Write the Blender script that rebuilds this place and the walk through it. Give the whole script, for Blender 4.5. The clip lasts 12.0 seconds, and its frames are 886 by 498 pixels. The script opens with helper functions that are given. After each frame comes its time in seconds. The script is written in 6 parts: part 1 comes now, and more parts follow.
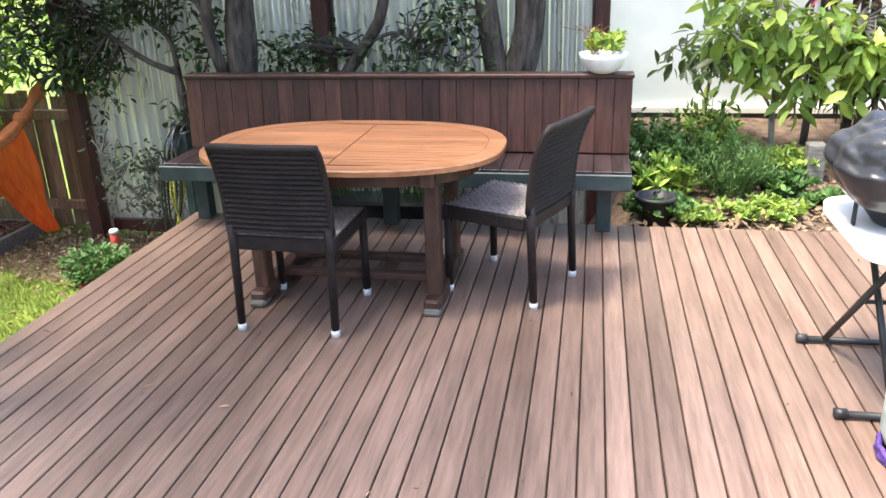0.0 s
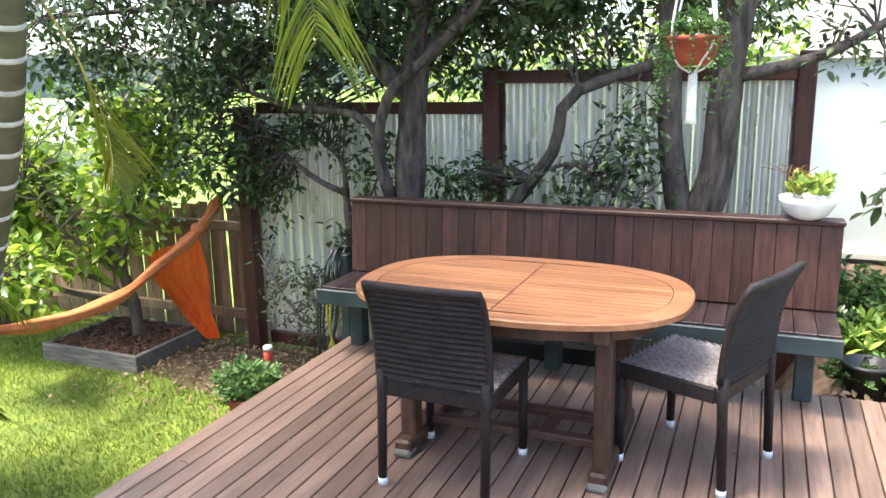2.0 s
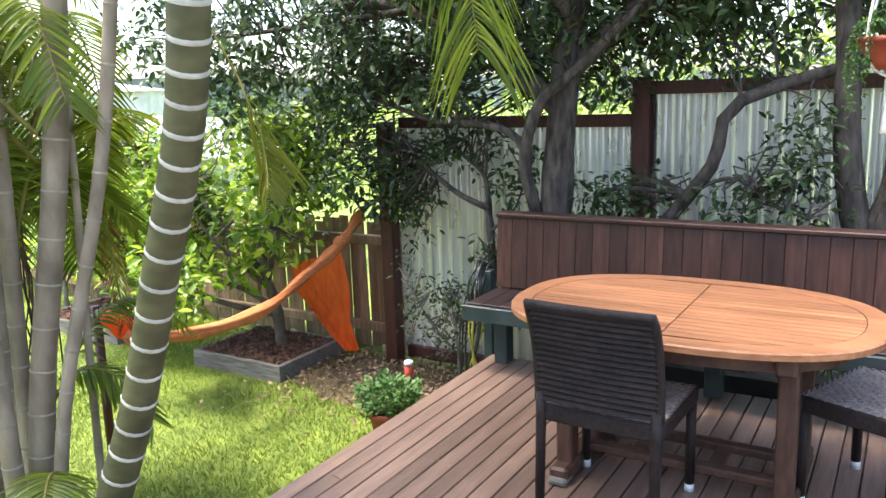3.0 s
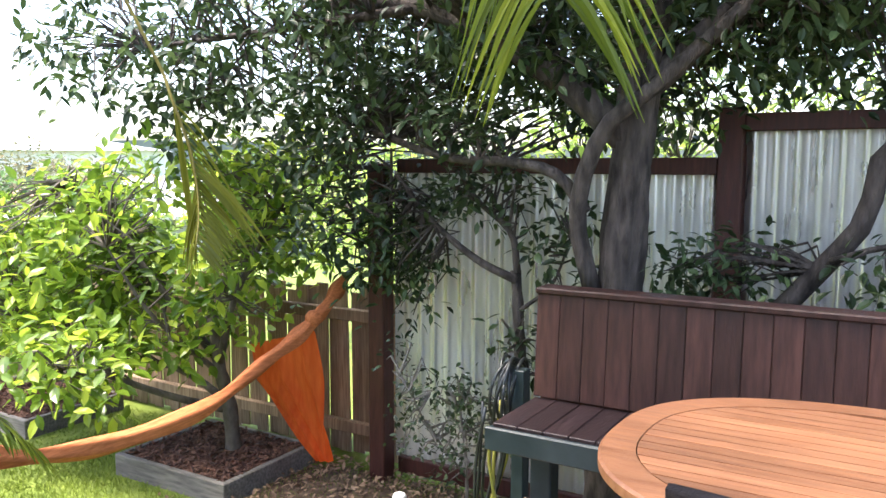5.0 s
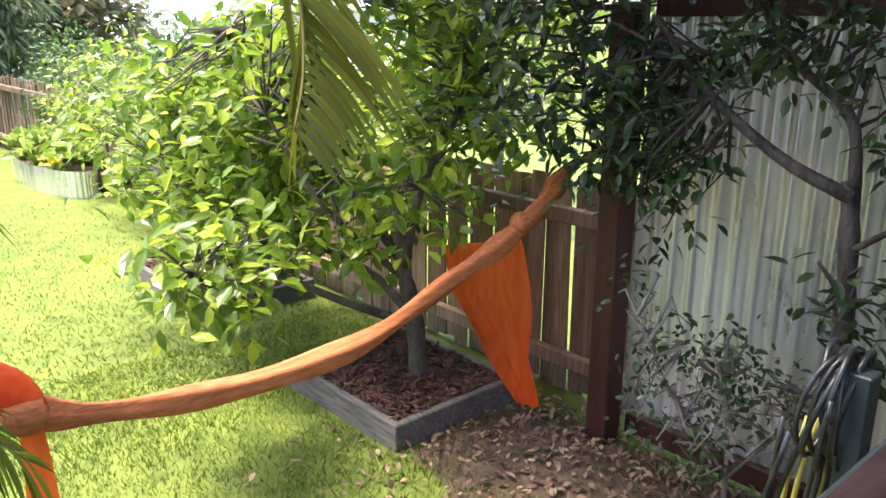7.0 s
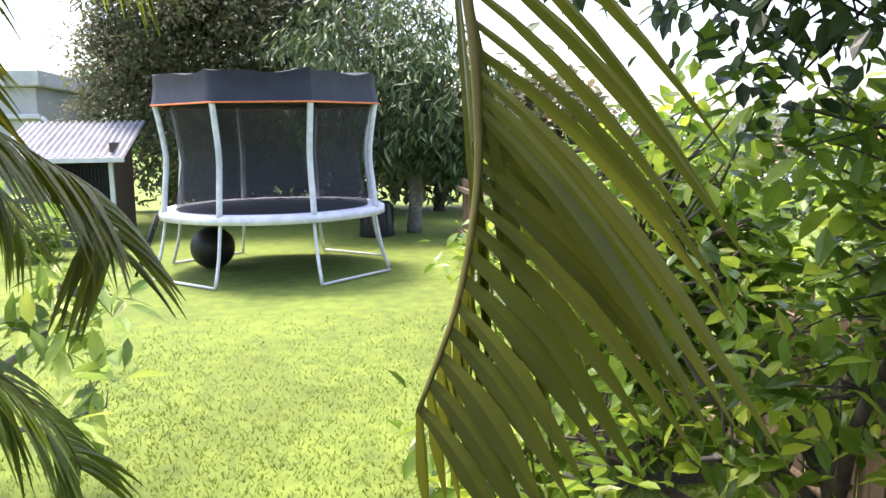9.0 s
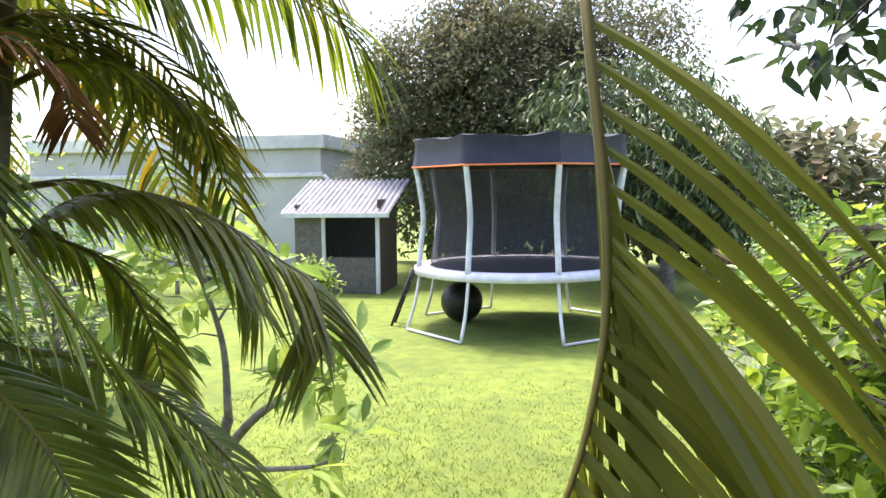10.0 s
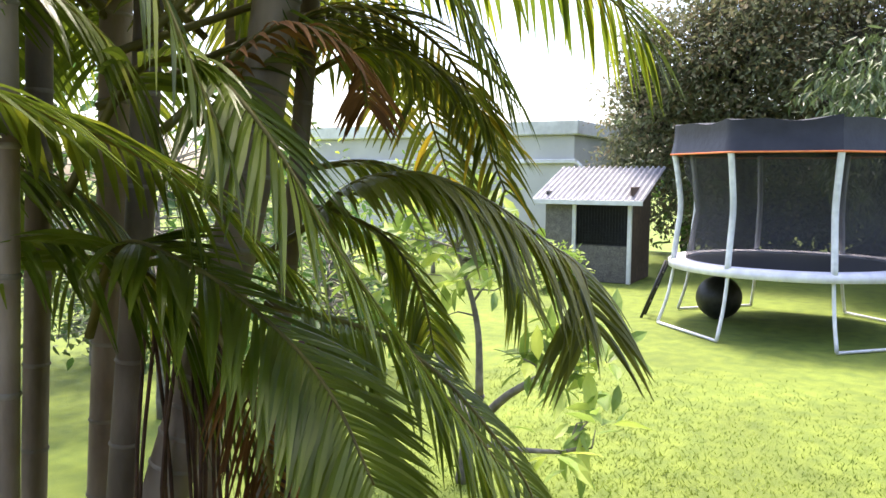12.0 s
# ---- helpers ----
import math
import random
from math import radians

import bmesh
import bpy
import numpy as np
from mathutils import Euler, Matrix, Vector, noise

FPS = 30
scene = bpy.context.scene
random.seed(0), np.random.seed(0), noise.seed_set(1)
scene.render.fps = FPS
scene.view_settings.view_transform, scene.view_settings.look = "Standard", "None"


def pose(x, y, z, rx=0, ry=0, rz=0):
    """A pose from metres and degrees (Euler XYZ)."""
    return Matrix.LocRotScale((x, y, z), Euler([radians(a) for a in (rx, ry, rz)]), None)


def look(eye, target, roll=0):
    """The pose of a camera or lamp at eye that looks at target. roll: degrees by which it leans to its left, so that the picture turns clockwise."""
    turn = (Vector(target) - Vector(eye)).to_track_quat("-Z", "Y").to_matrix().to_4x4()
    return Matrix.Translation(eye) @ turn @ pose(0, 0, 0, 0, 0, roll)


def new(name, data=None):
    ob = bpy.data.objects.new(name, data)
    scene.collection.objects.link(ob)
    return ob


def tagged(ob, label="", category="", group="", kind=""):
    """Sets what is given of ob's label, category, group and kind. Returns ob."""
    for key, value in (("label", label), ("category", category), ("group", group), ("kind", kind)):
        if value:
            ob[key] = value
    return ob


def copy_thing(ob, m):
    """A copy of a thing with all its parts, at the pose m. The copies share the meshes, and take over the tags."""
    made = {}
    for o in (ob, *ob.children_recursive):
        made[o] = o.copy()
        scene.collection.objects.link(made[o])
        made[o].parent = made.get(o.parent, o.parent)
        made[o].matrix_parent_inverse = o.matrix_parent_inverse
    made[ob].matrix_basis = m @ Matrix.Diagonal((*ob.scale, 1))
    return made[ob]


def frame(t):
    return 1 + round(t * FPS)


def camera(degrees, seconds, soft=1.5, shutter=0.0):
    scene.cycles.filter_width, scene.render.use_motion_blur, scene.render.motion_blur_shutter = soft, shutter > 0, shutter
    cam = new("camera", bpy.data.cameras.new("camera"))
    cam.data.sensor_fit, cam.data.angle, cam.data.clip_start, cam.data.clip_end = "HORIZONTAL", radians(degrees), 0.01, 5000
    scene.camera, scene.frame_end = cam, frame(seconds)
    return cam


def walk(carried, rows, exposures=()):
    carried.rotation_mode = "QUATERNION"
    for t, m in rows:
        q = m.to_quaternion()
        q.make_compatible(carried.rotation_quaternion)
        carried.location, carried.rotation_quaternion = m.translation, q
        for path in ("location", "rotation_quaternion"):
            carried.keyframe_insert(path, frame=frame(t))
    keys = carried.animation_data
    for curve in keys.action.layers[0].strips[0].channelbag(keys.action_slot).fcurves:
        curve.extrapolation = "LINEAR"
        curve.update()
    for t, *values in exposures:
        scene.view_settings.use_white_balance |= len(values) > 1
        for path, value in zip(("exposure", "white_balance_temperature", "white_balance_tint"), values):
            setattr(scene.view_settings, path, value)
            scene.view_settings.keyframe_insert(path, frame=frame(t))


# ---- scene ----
cam = camera(59.0, 12.0)
PATH = [
    (0.0, (0.000, 0.000, 1.600), (-0.179, 0.916, 1.242), -1.82),
    (0.5, (-0.007, 0.222, 1.582), (-0.067, 1.144, 1.199), -0.87),
    (1.0, (0.003, 0.400, 1.611), (-0.032, 1.355, 1.317), 0.94),
    (1.5, (-0.063, 0.402, 1.632), (-0.223, 1.359, 1.392), 0.10),
    (2.0, (-0.163, 0.364, 1.640), (-0.535, 1.267, 1.424), -0.92),
    (2.5, (-0.246, 0.323, 1.654), (-0.759, 1.156, 1.448), -2.04),
    (4.5, (-0.961, 1.302, 1.420), (-1.444, 2.168, 1.291), -1.01),
    (5.0, (-1.234, 1.667, 1.402), (-1.743, 2.521, 1.297), 0.10),
    (5.5, (-1.480, 1.971, 1.391), (-2.007, 2.809, 1.252), -1.31),
    (6.0, (-1.647, 2.306, 1.355), (-2.202, 3.118, 1.173), 0.20),
    (6.5, (-1.799, 2.577, 1.337), (-2.436, 3.304, 1.082), 0.62),
    (8.3, (-2.76, 3.459, 1.256), (-4.554, 4.256, 0.875), 0.3),
    (8.5, (-2.795, 3.536, 1.287), (-4.642, 4.212, 0.924), -0.0),
    (9, (-2.858, 3.671, 1.354), (-4.817, 3.947, 1.064), -0.9),
    (9.5, (-2.863, 3.788, 1.445), (-4.849, 3.697, 1.228), -1.1),
    (10, (-2.867, 3.802, 1.464), (-4.829, 3.44, 1.315), -0.6),
    (10.5, (-2.846, 3.814, 1.483), (-4.766, 3.265, 1.371), -0.2),
    (11, (-2.842, 3.798, 1.481), (-4.721, 3.12, 1.374), 0.1),
    (11.5, (-2.864, 3.763, 1.461), (-4.693, 2.964, 1.329), 0.1),
    (12, (-2.875, 3.746, 1.456), (-4.626, 2.797, 1.275), 0.4),
]
walk(cam, [(t, look(eye, target, roll)) for t, eye, target, roll in PATH], [(0.0, 2.55, 6500, 10), (0.5, 2.55, 6500, 10), (1.0, 2.35, 6500, 10), (2.0, 2.75, 6500, 10), (2.5, 2.65, 6500, 10), (4.5, 2.75, 6500, 13), (6.5, 2.68, 6500, 21), (8.3, 2.05, 6500, 18), (12.0, 2.08, 6700, 17)])

# ---- light ----
world = bpy.data.worlds.new("sky")
scene.world = world
world.use_nodes = True
sky = world.node_tree.nodes.new("ShaderNodeTexSky")
sky.sky_type, sky.sun_disc = "NISHITA", False
sky.sun_elevation, sky.sun_rotation = radians(70), radians(236)
sky.dust_density, sky.air_density, sky.ozone_density = 3.0, 1.0, 1.0
world.node_tree.links.new(sky.outputs[0], world.node_tree.nodes["Background"].inputs[0])
world.node_tree.nodes["Background"].inputs[1].default_value = 0.15
sun = new("sun", bpy.data.lights.new("sun", "SUN"))
sun.data.energy, sun.data.angle, sun.data.color = 2.0, radians(12), (1.0, 0.95, 0.84)
sun.matrix_world = look((-6.0, -4.0, 20), (0, 0, 0))


# ---- materials ----
def mat(name, dark, light, scale=8.0, rough=0.6, bump=0.15, stretch=(1, 1, 1), vary=0.0, island=0.0, metal=0.0, thin=0.0, fine=4.0, spec=0.4, tint=None):
    """Two-scale noise between two colours, with grain, fine relief, per-object and per-island change."""
    m = bpy.data.materials.new(name)
    m.use_nodes = True
    nt = m.node_tree
    n, ln = nt.nodes, nt.links.new
    b = n["Principled BSDF"]
    co, mp, info = n.new("ShaderNodeTexCoord"), n.new("ShaderNodeMapping"), n.new("ShaderNodeObjectInfo")
    mul = n.new("ShaderNodeMath")
    mul.operation, mul.inputs[1].default_value = "MULTIPLY", 41.0
    ln(info.outputs["Random"], mul.inputs[0])
    ln(co.outputs["Object"], mp.inputs["Vector"])
    ln(mul.outputs[0], mp.inputs["Location"])
    mp.inputs["Scale"].default_value = stretch
    n1, n2, n3 = (n.new("ShaderNodeTexNoise") for _ in range(3))
    for nd, sc, det in ((n1, scale, 6), (n2, scale * 0.13, 3), (n3, scale * fine, 3)):
        nd.inputs["Scale"].default_value, nd.inputs["Detail"].default_value = sc, det
        ln(mp.outputs[0], nd.inputs["Vector"])
    ramp = n.new("ShaderNodeValToRGB")
    ramp.color_ramp.elements[0].color, ramp.color_ramp.elements[1].color = (*dark, 1), (*light, 1)
    ramp.color_ramp.elements[0].position, ramp.color_ramp.elements[1].position = 0.32, 0.68
    ln(n1.outputs["Fac"], ramp.inputs[0])
    hsv = n.new("ShaderNodeHueSaturation")
    rng = n.new("ShaderNodeMapRange")
    rng.inputs["From Min"].default_value, rng.inputs["From Max"].default_value = 0.3, 0.7
    rng.inputs["To Min"].default_value, rng.inputs["To Max"].default_value = 0.78, 1.18
    ln(n2.outputs["Fac"], rng.inputs["Value"])
    value = rng.outputs[0]
    for amount, sock in ((vary, info.outputs["Random"]), (island, n.new("ShaderNodeNewGeometry").outputs["Random Per Island"])):
        if amount:
            r2, m2 = n.new("ShaderNodeMapRange"), n.new("ShaderNodeMath")
            r2.inputs["To Min"].default_value, r2.inputs["To Max"].default_value = 1 - amount, 1 + amount
            m2.operation = "MULTIPLY"
            ln(sock, r2.inputs["Value"])
            ln(value, m2.inputs[0])
            ln(r2.outputs[0], m2.inputs[1])
            value = m2.outputs[0]
            if tint and amount == island:
                mx, r3 = n.new("ShaderNodeMix"), n.new("ShaderNodeMapRange")
                mx.data_type = "RGBA"
                r3.inputs["From Min"].default_value = 0.55
                ln(sock, r3.inputs["Value"])
                ln(r3.outputs[0], mx.inputs[0])
                ln(ramp.outputs[0], mx.inputs[6])
                mx.inputs[7].default_value = (*tint, 1)
                ln(mx.outputs[2], hsv.inputs["Color"])
    ln(value, hsv.inputs["Value"])
    if not hsv.inputs["Color"].is_linked:
        ln(ramp.outputs[0], hsv.inputs["Color"])
    ln(hsv.outputs[0], b.inputs["Base Color"])
    b.inputs["Metallic"].default_value = metal
    b.inputs["Specular IOR Level"].default_value = spec
    rr = n.new("ShaderNodeMapRange")
    rr.inputs["To Min"].default_value, rr.inputs["To Max"].default_value = max(0.02, rough - 0.12), min(1, rough + 0.12)
    ln(n1.outputs["Fac"], rr.inputs["Value"])
    ln(rr.outputs[0], b.inputs["Roughness"])
    if bump:
        bp = n.new("ShaderNodeBump")
        bp.inputs["Strength"].default_value, bp.inputs["Distance"].default_value = bump, 0.01
        ln(n3.outputs["Fac"], bp.inputs["Height"])
        ln(bp.outputs[0], b.inputs["Normal"])
    if thin:
        tr, mx = n.new("ShaderNodeBsdfTranslucent"), n.new("ShaderNodeMixShader")
        mx.inputs[0].default_value = thin
        ln(hsv.outputs[0], tr.inputs["Color"])
        ln(b.outputs[0], mx.inputs[1])
        ln(tr.outputs[0], mx.inputs[2])
        ln(mx.outputs[0], n["Material Output"].inputs["Surface"])
    return m


DECK = mat("oiled_deck_timber", (0.132, 0.086, 0.066), (0.205, 0.134, 0.104), 6, 0.33, 0.25, (9, 0.7, 9), vary=0.2)
DECK_FRAME = mat("deck_joist_timber", (0.06, 0.04, 0.03), (0.12, 0.08, 0.06), 8, 0.8)
MAROON = mat("maroon_painted_timber", (0.045, 0.013, 0.010), (0.085, 0.026, 0.020), 9, 0.5, 0.3, (6, 6, 0.6))
BENCH = mat("brown_stained_board", (0.038, 0.016, 0.012), (0.076, 0.031, 0.023), 7, 0.45, 0.3, (6, 6, 0.8), vary=0.3)
SEAT = mat("worn_seat_board", (0.022, 0.013, 0.013), (0.048, 0.028, 0.027), 7, 0.42, 0.3, (6, 0.8, 6), vary=0.25)
FASCIA = mat("dark_green_grey_paint", (0.025, 0.040, 0.042), (0.045, 0.064, 0.066), 10, 0.45, 0.15)
TEAK = mat("oiled_teak_slat", (0.29, 0.115, 0.050), (0.43, 0.195, 0.092), 7, 0.38, 0.2, (0.7, 9, 9), vary=0.16)
TEAK_DARK = mat("dark_teak_frame", (0.040, 0.019, 0.013), (0.085, 0.042, 0.028), 8, 0.5, 0.25, (3, 3, 1))
WICKER = mat("dark_brown_wicker", (0.010, 0.007, 0.007), (0.028, 0.020, 0.019), 60, 0.5, 0.4, spec=0.25)
WICKER_SEAT = mat("grey_brown_seat_weave", (0.13, 0.105, 0.10), (0.36, 0.31, 0.29), 70, 0.45, 0.6)
STEEL = mat("grey_metal_cap", (0.45, 0.45, 0.45), (0.65, 0.65, 0.65), 20, 0.4, 0.05)
TIN = mat("galvanised_sheet", (0.72, 0.71, 0.69), (0.90, 0.89, 0.86), 5, 0.30, 0.08, (2, 2, 0.5), metal=0.7)
ROOF_TIN = mat("dull_corrugated_roof", (0.22, 0.22, 0.24), (0.33, 0.33, 0.35), 5, 0.5, 0.08)
PALING = mat("weathered_paling", (0.17, 0.11, 0.070), (0.33, 0.235, 0.16), 10, 0.85, 0.5, (7, 7, 0.5), vary=0.3)
GREYWOOD = mat("weathered_sleeper", (0.085, 0.078, 0.070), (0.19, 0.175, 0.155), 9, 0.85, 0.5, (0.8, 6, 6), vary=0.15)
MULCH = mat("bark_mulch", (0.05, 0.022, 0.014), (0.15, 0.075, 0.05), 40, 0.9, 0.9, island=0.5, vary=0.0)
SOIL = mat("leaf_litter_soil", (0.045, 0.028, 0.018), (0.15, 0.10, 0.065), 14, 0.95, 0.9)
LITTER = mat("dry_leaf", (0.16, 0.095, 0.055), (0.38, 0.27, 0.17), 20, 0.8, 0.1, island=0.5, thin=0.2)
LAWN = mat("mown_lawn", (0.102, 0.148, 0.020), (0.180, 0.232, 0.034), 5, 0.9, 0.9, fine=30)
BLADE = mat("grass_blade", (0.112, 0.168, 0.019), (0.198, 0.258, 0.036), 2, 0.6, 0.0, island=0.3, thin=0.4)
ORANGE = mat("orange_cotton", (0.80, 0.115, 0.016), (0.92, 0.185, 0.032), 6, 0.8, 0.15, thin=0.58, stretch=(5, 5, 0.8))
ORANGE_ROPE = mat("faded_orange_cotton", (0.40, 0.115, 0.035), (0.62, 0.205, 0.075), 14, 0.85, 0.4, stretch=(6, 0.8, 6))
BARK = mat("grey_rough_bark", (0.022, 0.017, 0.014), (0.105, 0.085, 0.072), 12, 0.9, 1.0, (2, 2, 0.6))
BARK_BROWN = mat("brown_citrus_bark", (0.045, 0.036, 0.028), (0.15, 0.125, 0.10), 16, 0.85, 0.6, (1, 1, 0.6))
BARK_PALE = mat("smooth_pale_bark", (0.13, 0.115, 0.10), (0.27, 0.24, 0.21), 14, 0.8, 0.4, (1, 1, 1))
LEAF_DARK = mat("dark_glossy_leaf", (0.022, 0.045, 0.018), (0.050, 0.085, 0.032), 3, 0.36, 0.05, island=0.4, thin=0.28, tint=(0.08, 0.12, 0.045))
LEAF_CITRUS = mat("citrus_leaf", (0.105, 0.20, 0.022), (0.22, 0.34, 0.040), 3, 0.30, 0.05, island=0.4, thin=0.5, tint=(0.34, 0.41, 0.045))
LEAF_LIGHT = mat("light_green_leaf", (0.16, 0.27, 0.045), (0.32, 0.44, 0.10), 3, 0.42, 0.05, island=0.3, thin=0.42, tint=(0.40, 0.46, 0.09))
LEAF_HERB = mat("herb_leaf", (0.045, 0.11, 0.025), (0.11, 0.20, 0.05), 3, 0.55, 0.05, island=0.35, thin=0.35)
LEAF_MANGO = mat("mango_leaf", (0.046, 0.082, 0.026), (0.11, 0.155, 0.058), 2, 0.38, 0.05, island=0.4, thin=0.25, tint=(0.15, 0.19, 0.08))
LEAF_GREY = mat("grey_green_leaf", (0.12, 0.142, 0.070), (0.22, 0.232, 0.122), 2, 0.7, 0.05, island=0.4, thin=0.42, tint=(0.17, 0.125, 0.075))
LEAF_RED = mat("crimson_strap_leaf", (0.22, 0.012, 0.028), (0.42, 0.035, 0.075), 4, 0.35, 0.05, island=0.35, thin=0.3)
LEAF_PINK = mat("pink_strap_leaf", (0.46, 0.075, 0.16), (0.70, 0.20, 0.30), 4, 0.4, 0.05, island=0.35, thin=0.35, tint=(0.30, 0.10, 0.09))
FROND = mat("palm_leaflet", (0.095, 0.150, 0.013), (0.20, 0.262, 0.025), 3, 0.38, 0.1, island=0.35, thin=0.48, spec=0.42, tint=(0.24, 0.27, 0.022))
FROND_OLIVE = mat("olive_palm_leaflet", (0.080, 0.105, 0.010), (0.15, 0.168, 0.018), 3, 0.4, 0.1, island=0.3, thin=0.36, tint=(0.34, 0.235, 0.016))
# FROND made lighter and yellower, so sunlight is painted into the colour
FROND_SUN = mat("palm_leaflet_painted_sunlit", (0.15, 0.20, 0.016), (0.27, 0.32, 0.030), 3, 0.4, 0.1, island=0.35, thin=0.5, tint=(0.38, 0.36, 0.03))
FIBRE = mat("dark_red_brown_fibre", (0.05, 0.025, 0.015), (0.14, 0.075, 0.045), 20, 0.8, 0.2)
FROND_DRY = mat("dry_palm_leaflet", (0.16, 0.065, 0.022), (0.36, 0.17, 0.05), 4, 0.7, 0.1, island=0.4, thin=0.3)
RACHIS = mat("palm_stalk", (0.10, 0.085, 0.015), (0.22, 0.19, 0.035), 6, 0.5, 0.1)
PALM_TRUNK = mat("olive_palm_stem", (0.062, 0.062, 0.028), (0.14, 0.135, 0.065), 7, 0.6, 0.3, (1, 1, 2), vary=0.3)
CANE = mat("grey_brown_cane", (0.15, 0.115, 0.082), (0.33, 0.265, 0.20), 9, 0.6, 0.35, (1, 1, 0.5), vary=0.3)
CANE_RING = mat("dull_leaf_scar", (0.22, 0.19, 0.15), (0.36, 0.32, 0.26), 20, 0.8, 0.2)
PALM_RING = mat("pale_leaf_scar", (0.34, 0.33, 0.29), (0.52, 0.51, 0.46), 20, 0.8, 0.2)
TUBE = mat("pale_padded_pole", (0.55, 0.55, 0.58), (0.72, 0.72, 0.75), 12, 0.5, 0.2)
PAD = mat("lilac_white_pad", (0.62, 0.60, 0.68), (0.78, 0.77, 0.83), 8, 0.5, 0.3)
VINYL = mat("charcoal_vinyl", (0.012, 0.012, 0.019), (0.028, 0.028, 0.040), 3, 0.42, 0.4, spec=0.3)
BLACK = mat("black_plastic", (0.012, 0.012, 0.013), (0.03, 0.03, 0.032), 14, 0.45, 0.1)
PIPING = mat("orange_piping", (0.75, 0.17, 0.05), (0.85, 0.25, 0.08), 14, 0.5, 0)
PLASTIC = mat("white_plastic", (0.56, 0.56, 0.55), (0.68, 0.68, 0.67), 7, 0.4, 0.05)
GAS = mat("pale_painted_steel", (0.42, 0.50, 0.48), (0.54, 0.60, 0.58), 6, 0.35, 0.05, spec=0.5)
COVER = mat("glossy_grey_cover", (0.010, 0.010, 0.012), (0.030, 0.030, 0.034), 4, 0.28, 0.3, spec=0.5)
PURPLE = mat("purple_rope", (0.05, 0.02, 0.14), (0.12, 0.06, 0.28), 60, 0.7, 0.5)
TERRA = mat("terracotta", (0.28, 0.055, 0.028), (0.42, 0.10, 0.055), 12, 0.7, 0.1)
CERAMIC = mat("white_glazed_bowl", (0.62, 0.62, 0.59), (0.78, 0.78, 0.75), 8, 0.35, 0.05)
CORD = mat("white_cotton_cord", (0.62, 0.60, 0.55), (0.80, 0.78, 0.73), 60, 0.9, 0.5)
WALLPAINT = mat("pale_wall_paint", (0.46, 0.50, 0.495), (0.56, 0.595, 0.58), 2.5, 0.7, 0.12)
CREAM = mat("cream_fascia_paint", (0.56, 0.54, 0.46), (0.68, 0.66, 0.57), 3, 0.6, 0.1)
CONCRETE = mat("dark_stained_footing", (0.06, 0.055, 0.05), (0.14, 0.125, 0.11), 6, 0.9, 0.5)
HOSE = mat("black_hose", (0.012, 0.014, 0.014), (0.04, 0.045, 0.042), 20, 0.35, 0.1, spec=0.6)
HOSE_Y = mat("yellow_stripe_hose", (0.35, 0.32, 0.06), (0.5, 0.46, 0.10), 20, 0.5, 0.1)
RED = mat("red_plastic", (0.50, 0.05, 0.04), (0.62, 0.09, 0.07), 12, 0.4, 0.05)
YELLOW = mat("yellow_petal", (0.80, 0.62, 0.02), (0.90, 0.75, 0.04), 10, 0.6, 0)
HOUSE_WALL = mat("far_house_wall", (0.44, 0.43, 0.41), (0.56, 0.55, 0.52), 1.0, 0.8, 0.05, vary=0.2)
ROOF_RED = mat("terracotta_roof", (0.34, 0.17, 0.12), (0.46, 0.26, 0.19), 2.0, 0.8, 0.2, vary=0.2)
ROOF_GREY = mat("grey_roof", (0.32, 0.31, 0.34), (0.46, 0.45, 0.48), 2.0, 0.7, 0.2, vary=0.2)
GLASS_DARK = mat("dark_window", (0.02, 0.025, 0.03), (0.05, 0.06, 0.07), 2, 0.08, 0, spec=0.8)
# grey instead of leaf green: distance haze is put into the base colour
HILL = mat("haze_tinted_hill", (0.12, 0.14, 0.14), (0.18, 0.20, 0.20), 0.03, 1.0, 0)


def mesh_screen():
    """Black safety net: a woven grid with open holes."""
    m = bpy.data.materials.new("black_safety_net")
    m.use_nodes = True
    n, ln = m.node_tree.nodes, m.node_tree.links.new
    b = n["Principled BSDF"]
    b.inputs["Base Color"].default_value, b.inputs["Roughness"].default_value = (0.02, 0.02, 0.026, 1), 0.7
    tr, mx, nz = n.new("ShaderNodeBsdfTransparent"), n.new("ShaderNodeMixShader"), n.new("ShaderNodeTexNoise")
    nz.inputs["Scale"].default_value = 1.5
    rg = n.new("ShaderNodeMapRange")
    rg.inputs["To Min"].default_value, rg.inputs["To Max"].default_value = 0.50, 0.68
    ln(nz.outputs["Fac"], rg.inputs["Value"])
    ln(rg.outputs[0], mx.inputs[0])
    ln(tr.outputs[0], mx.inputs[1])
    ln(b.outputs[0], mx.inputs[2])
    ln(mx.outputs[0], n["Material Output"].inputs["Surface"])
    return m


NET = mesh_screen()


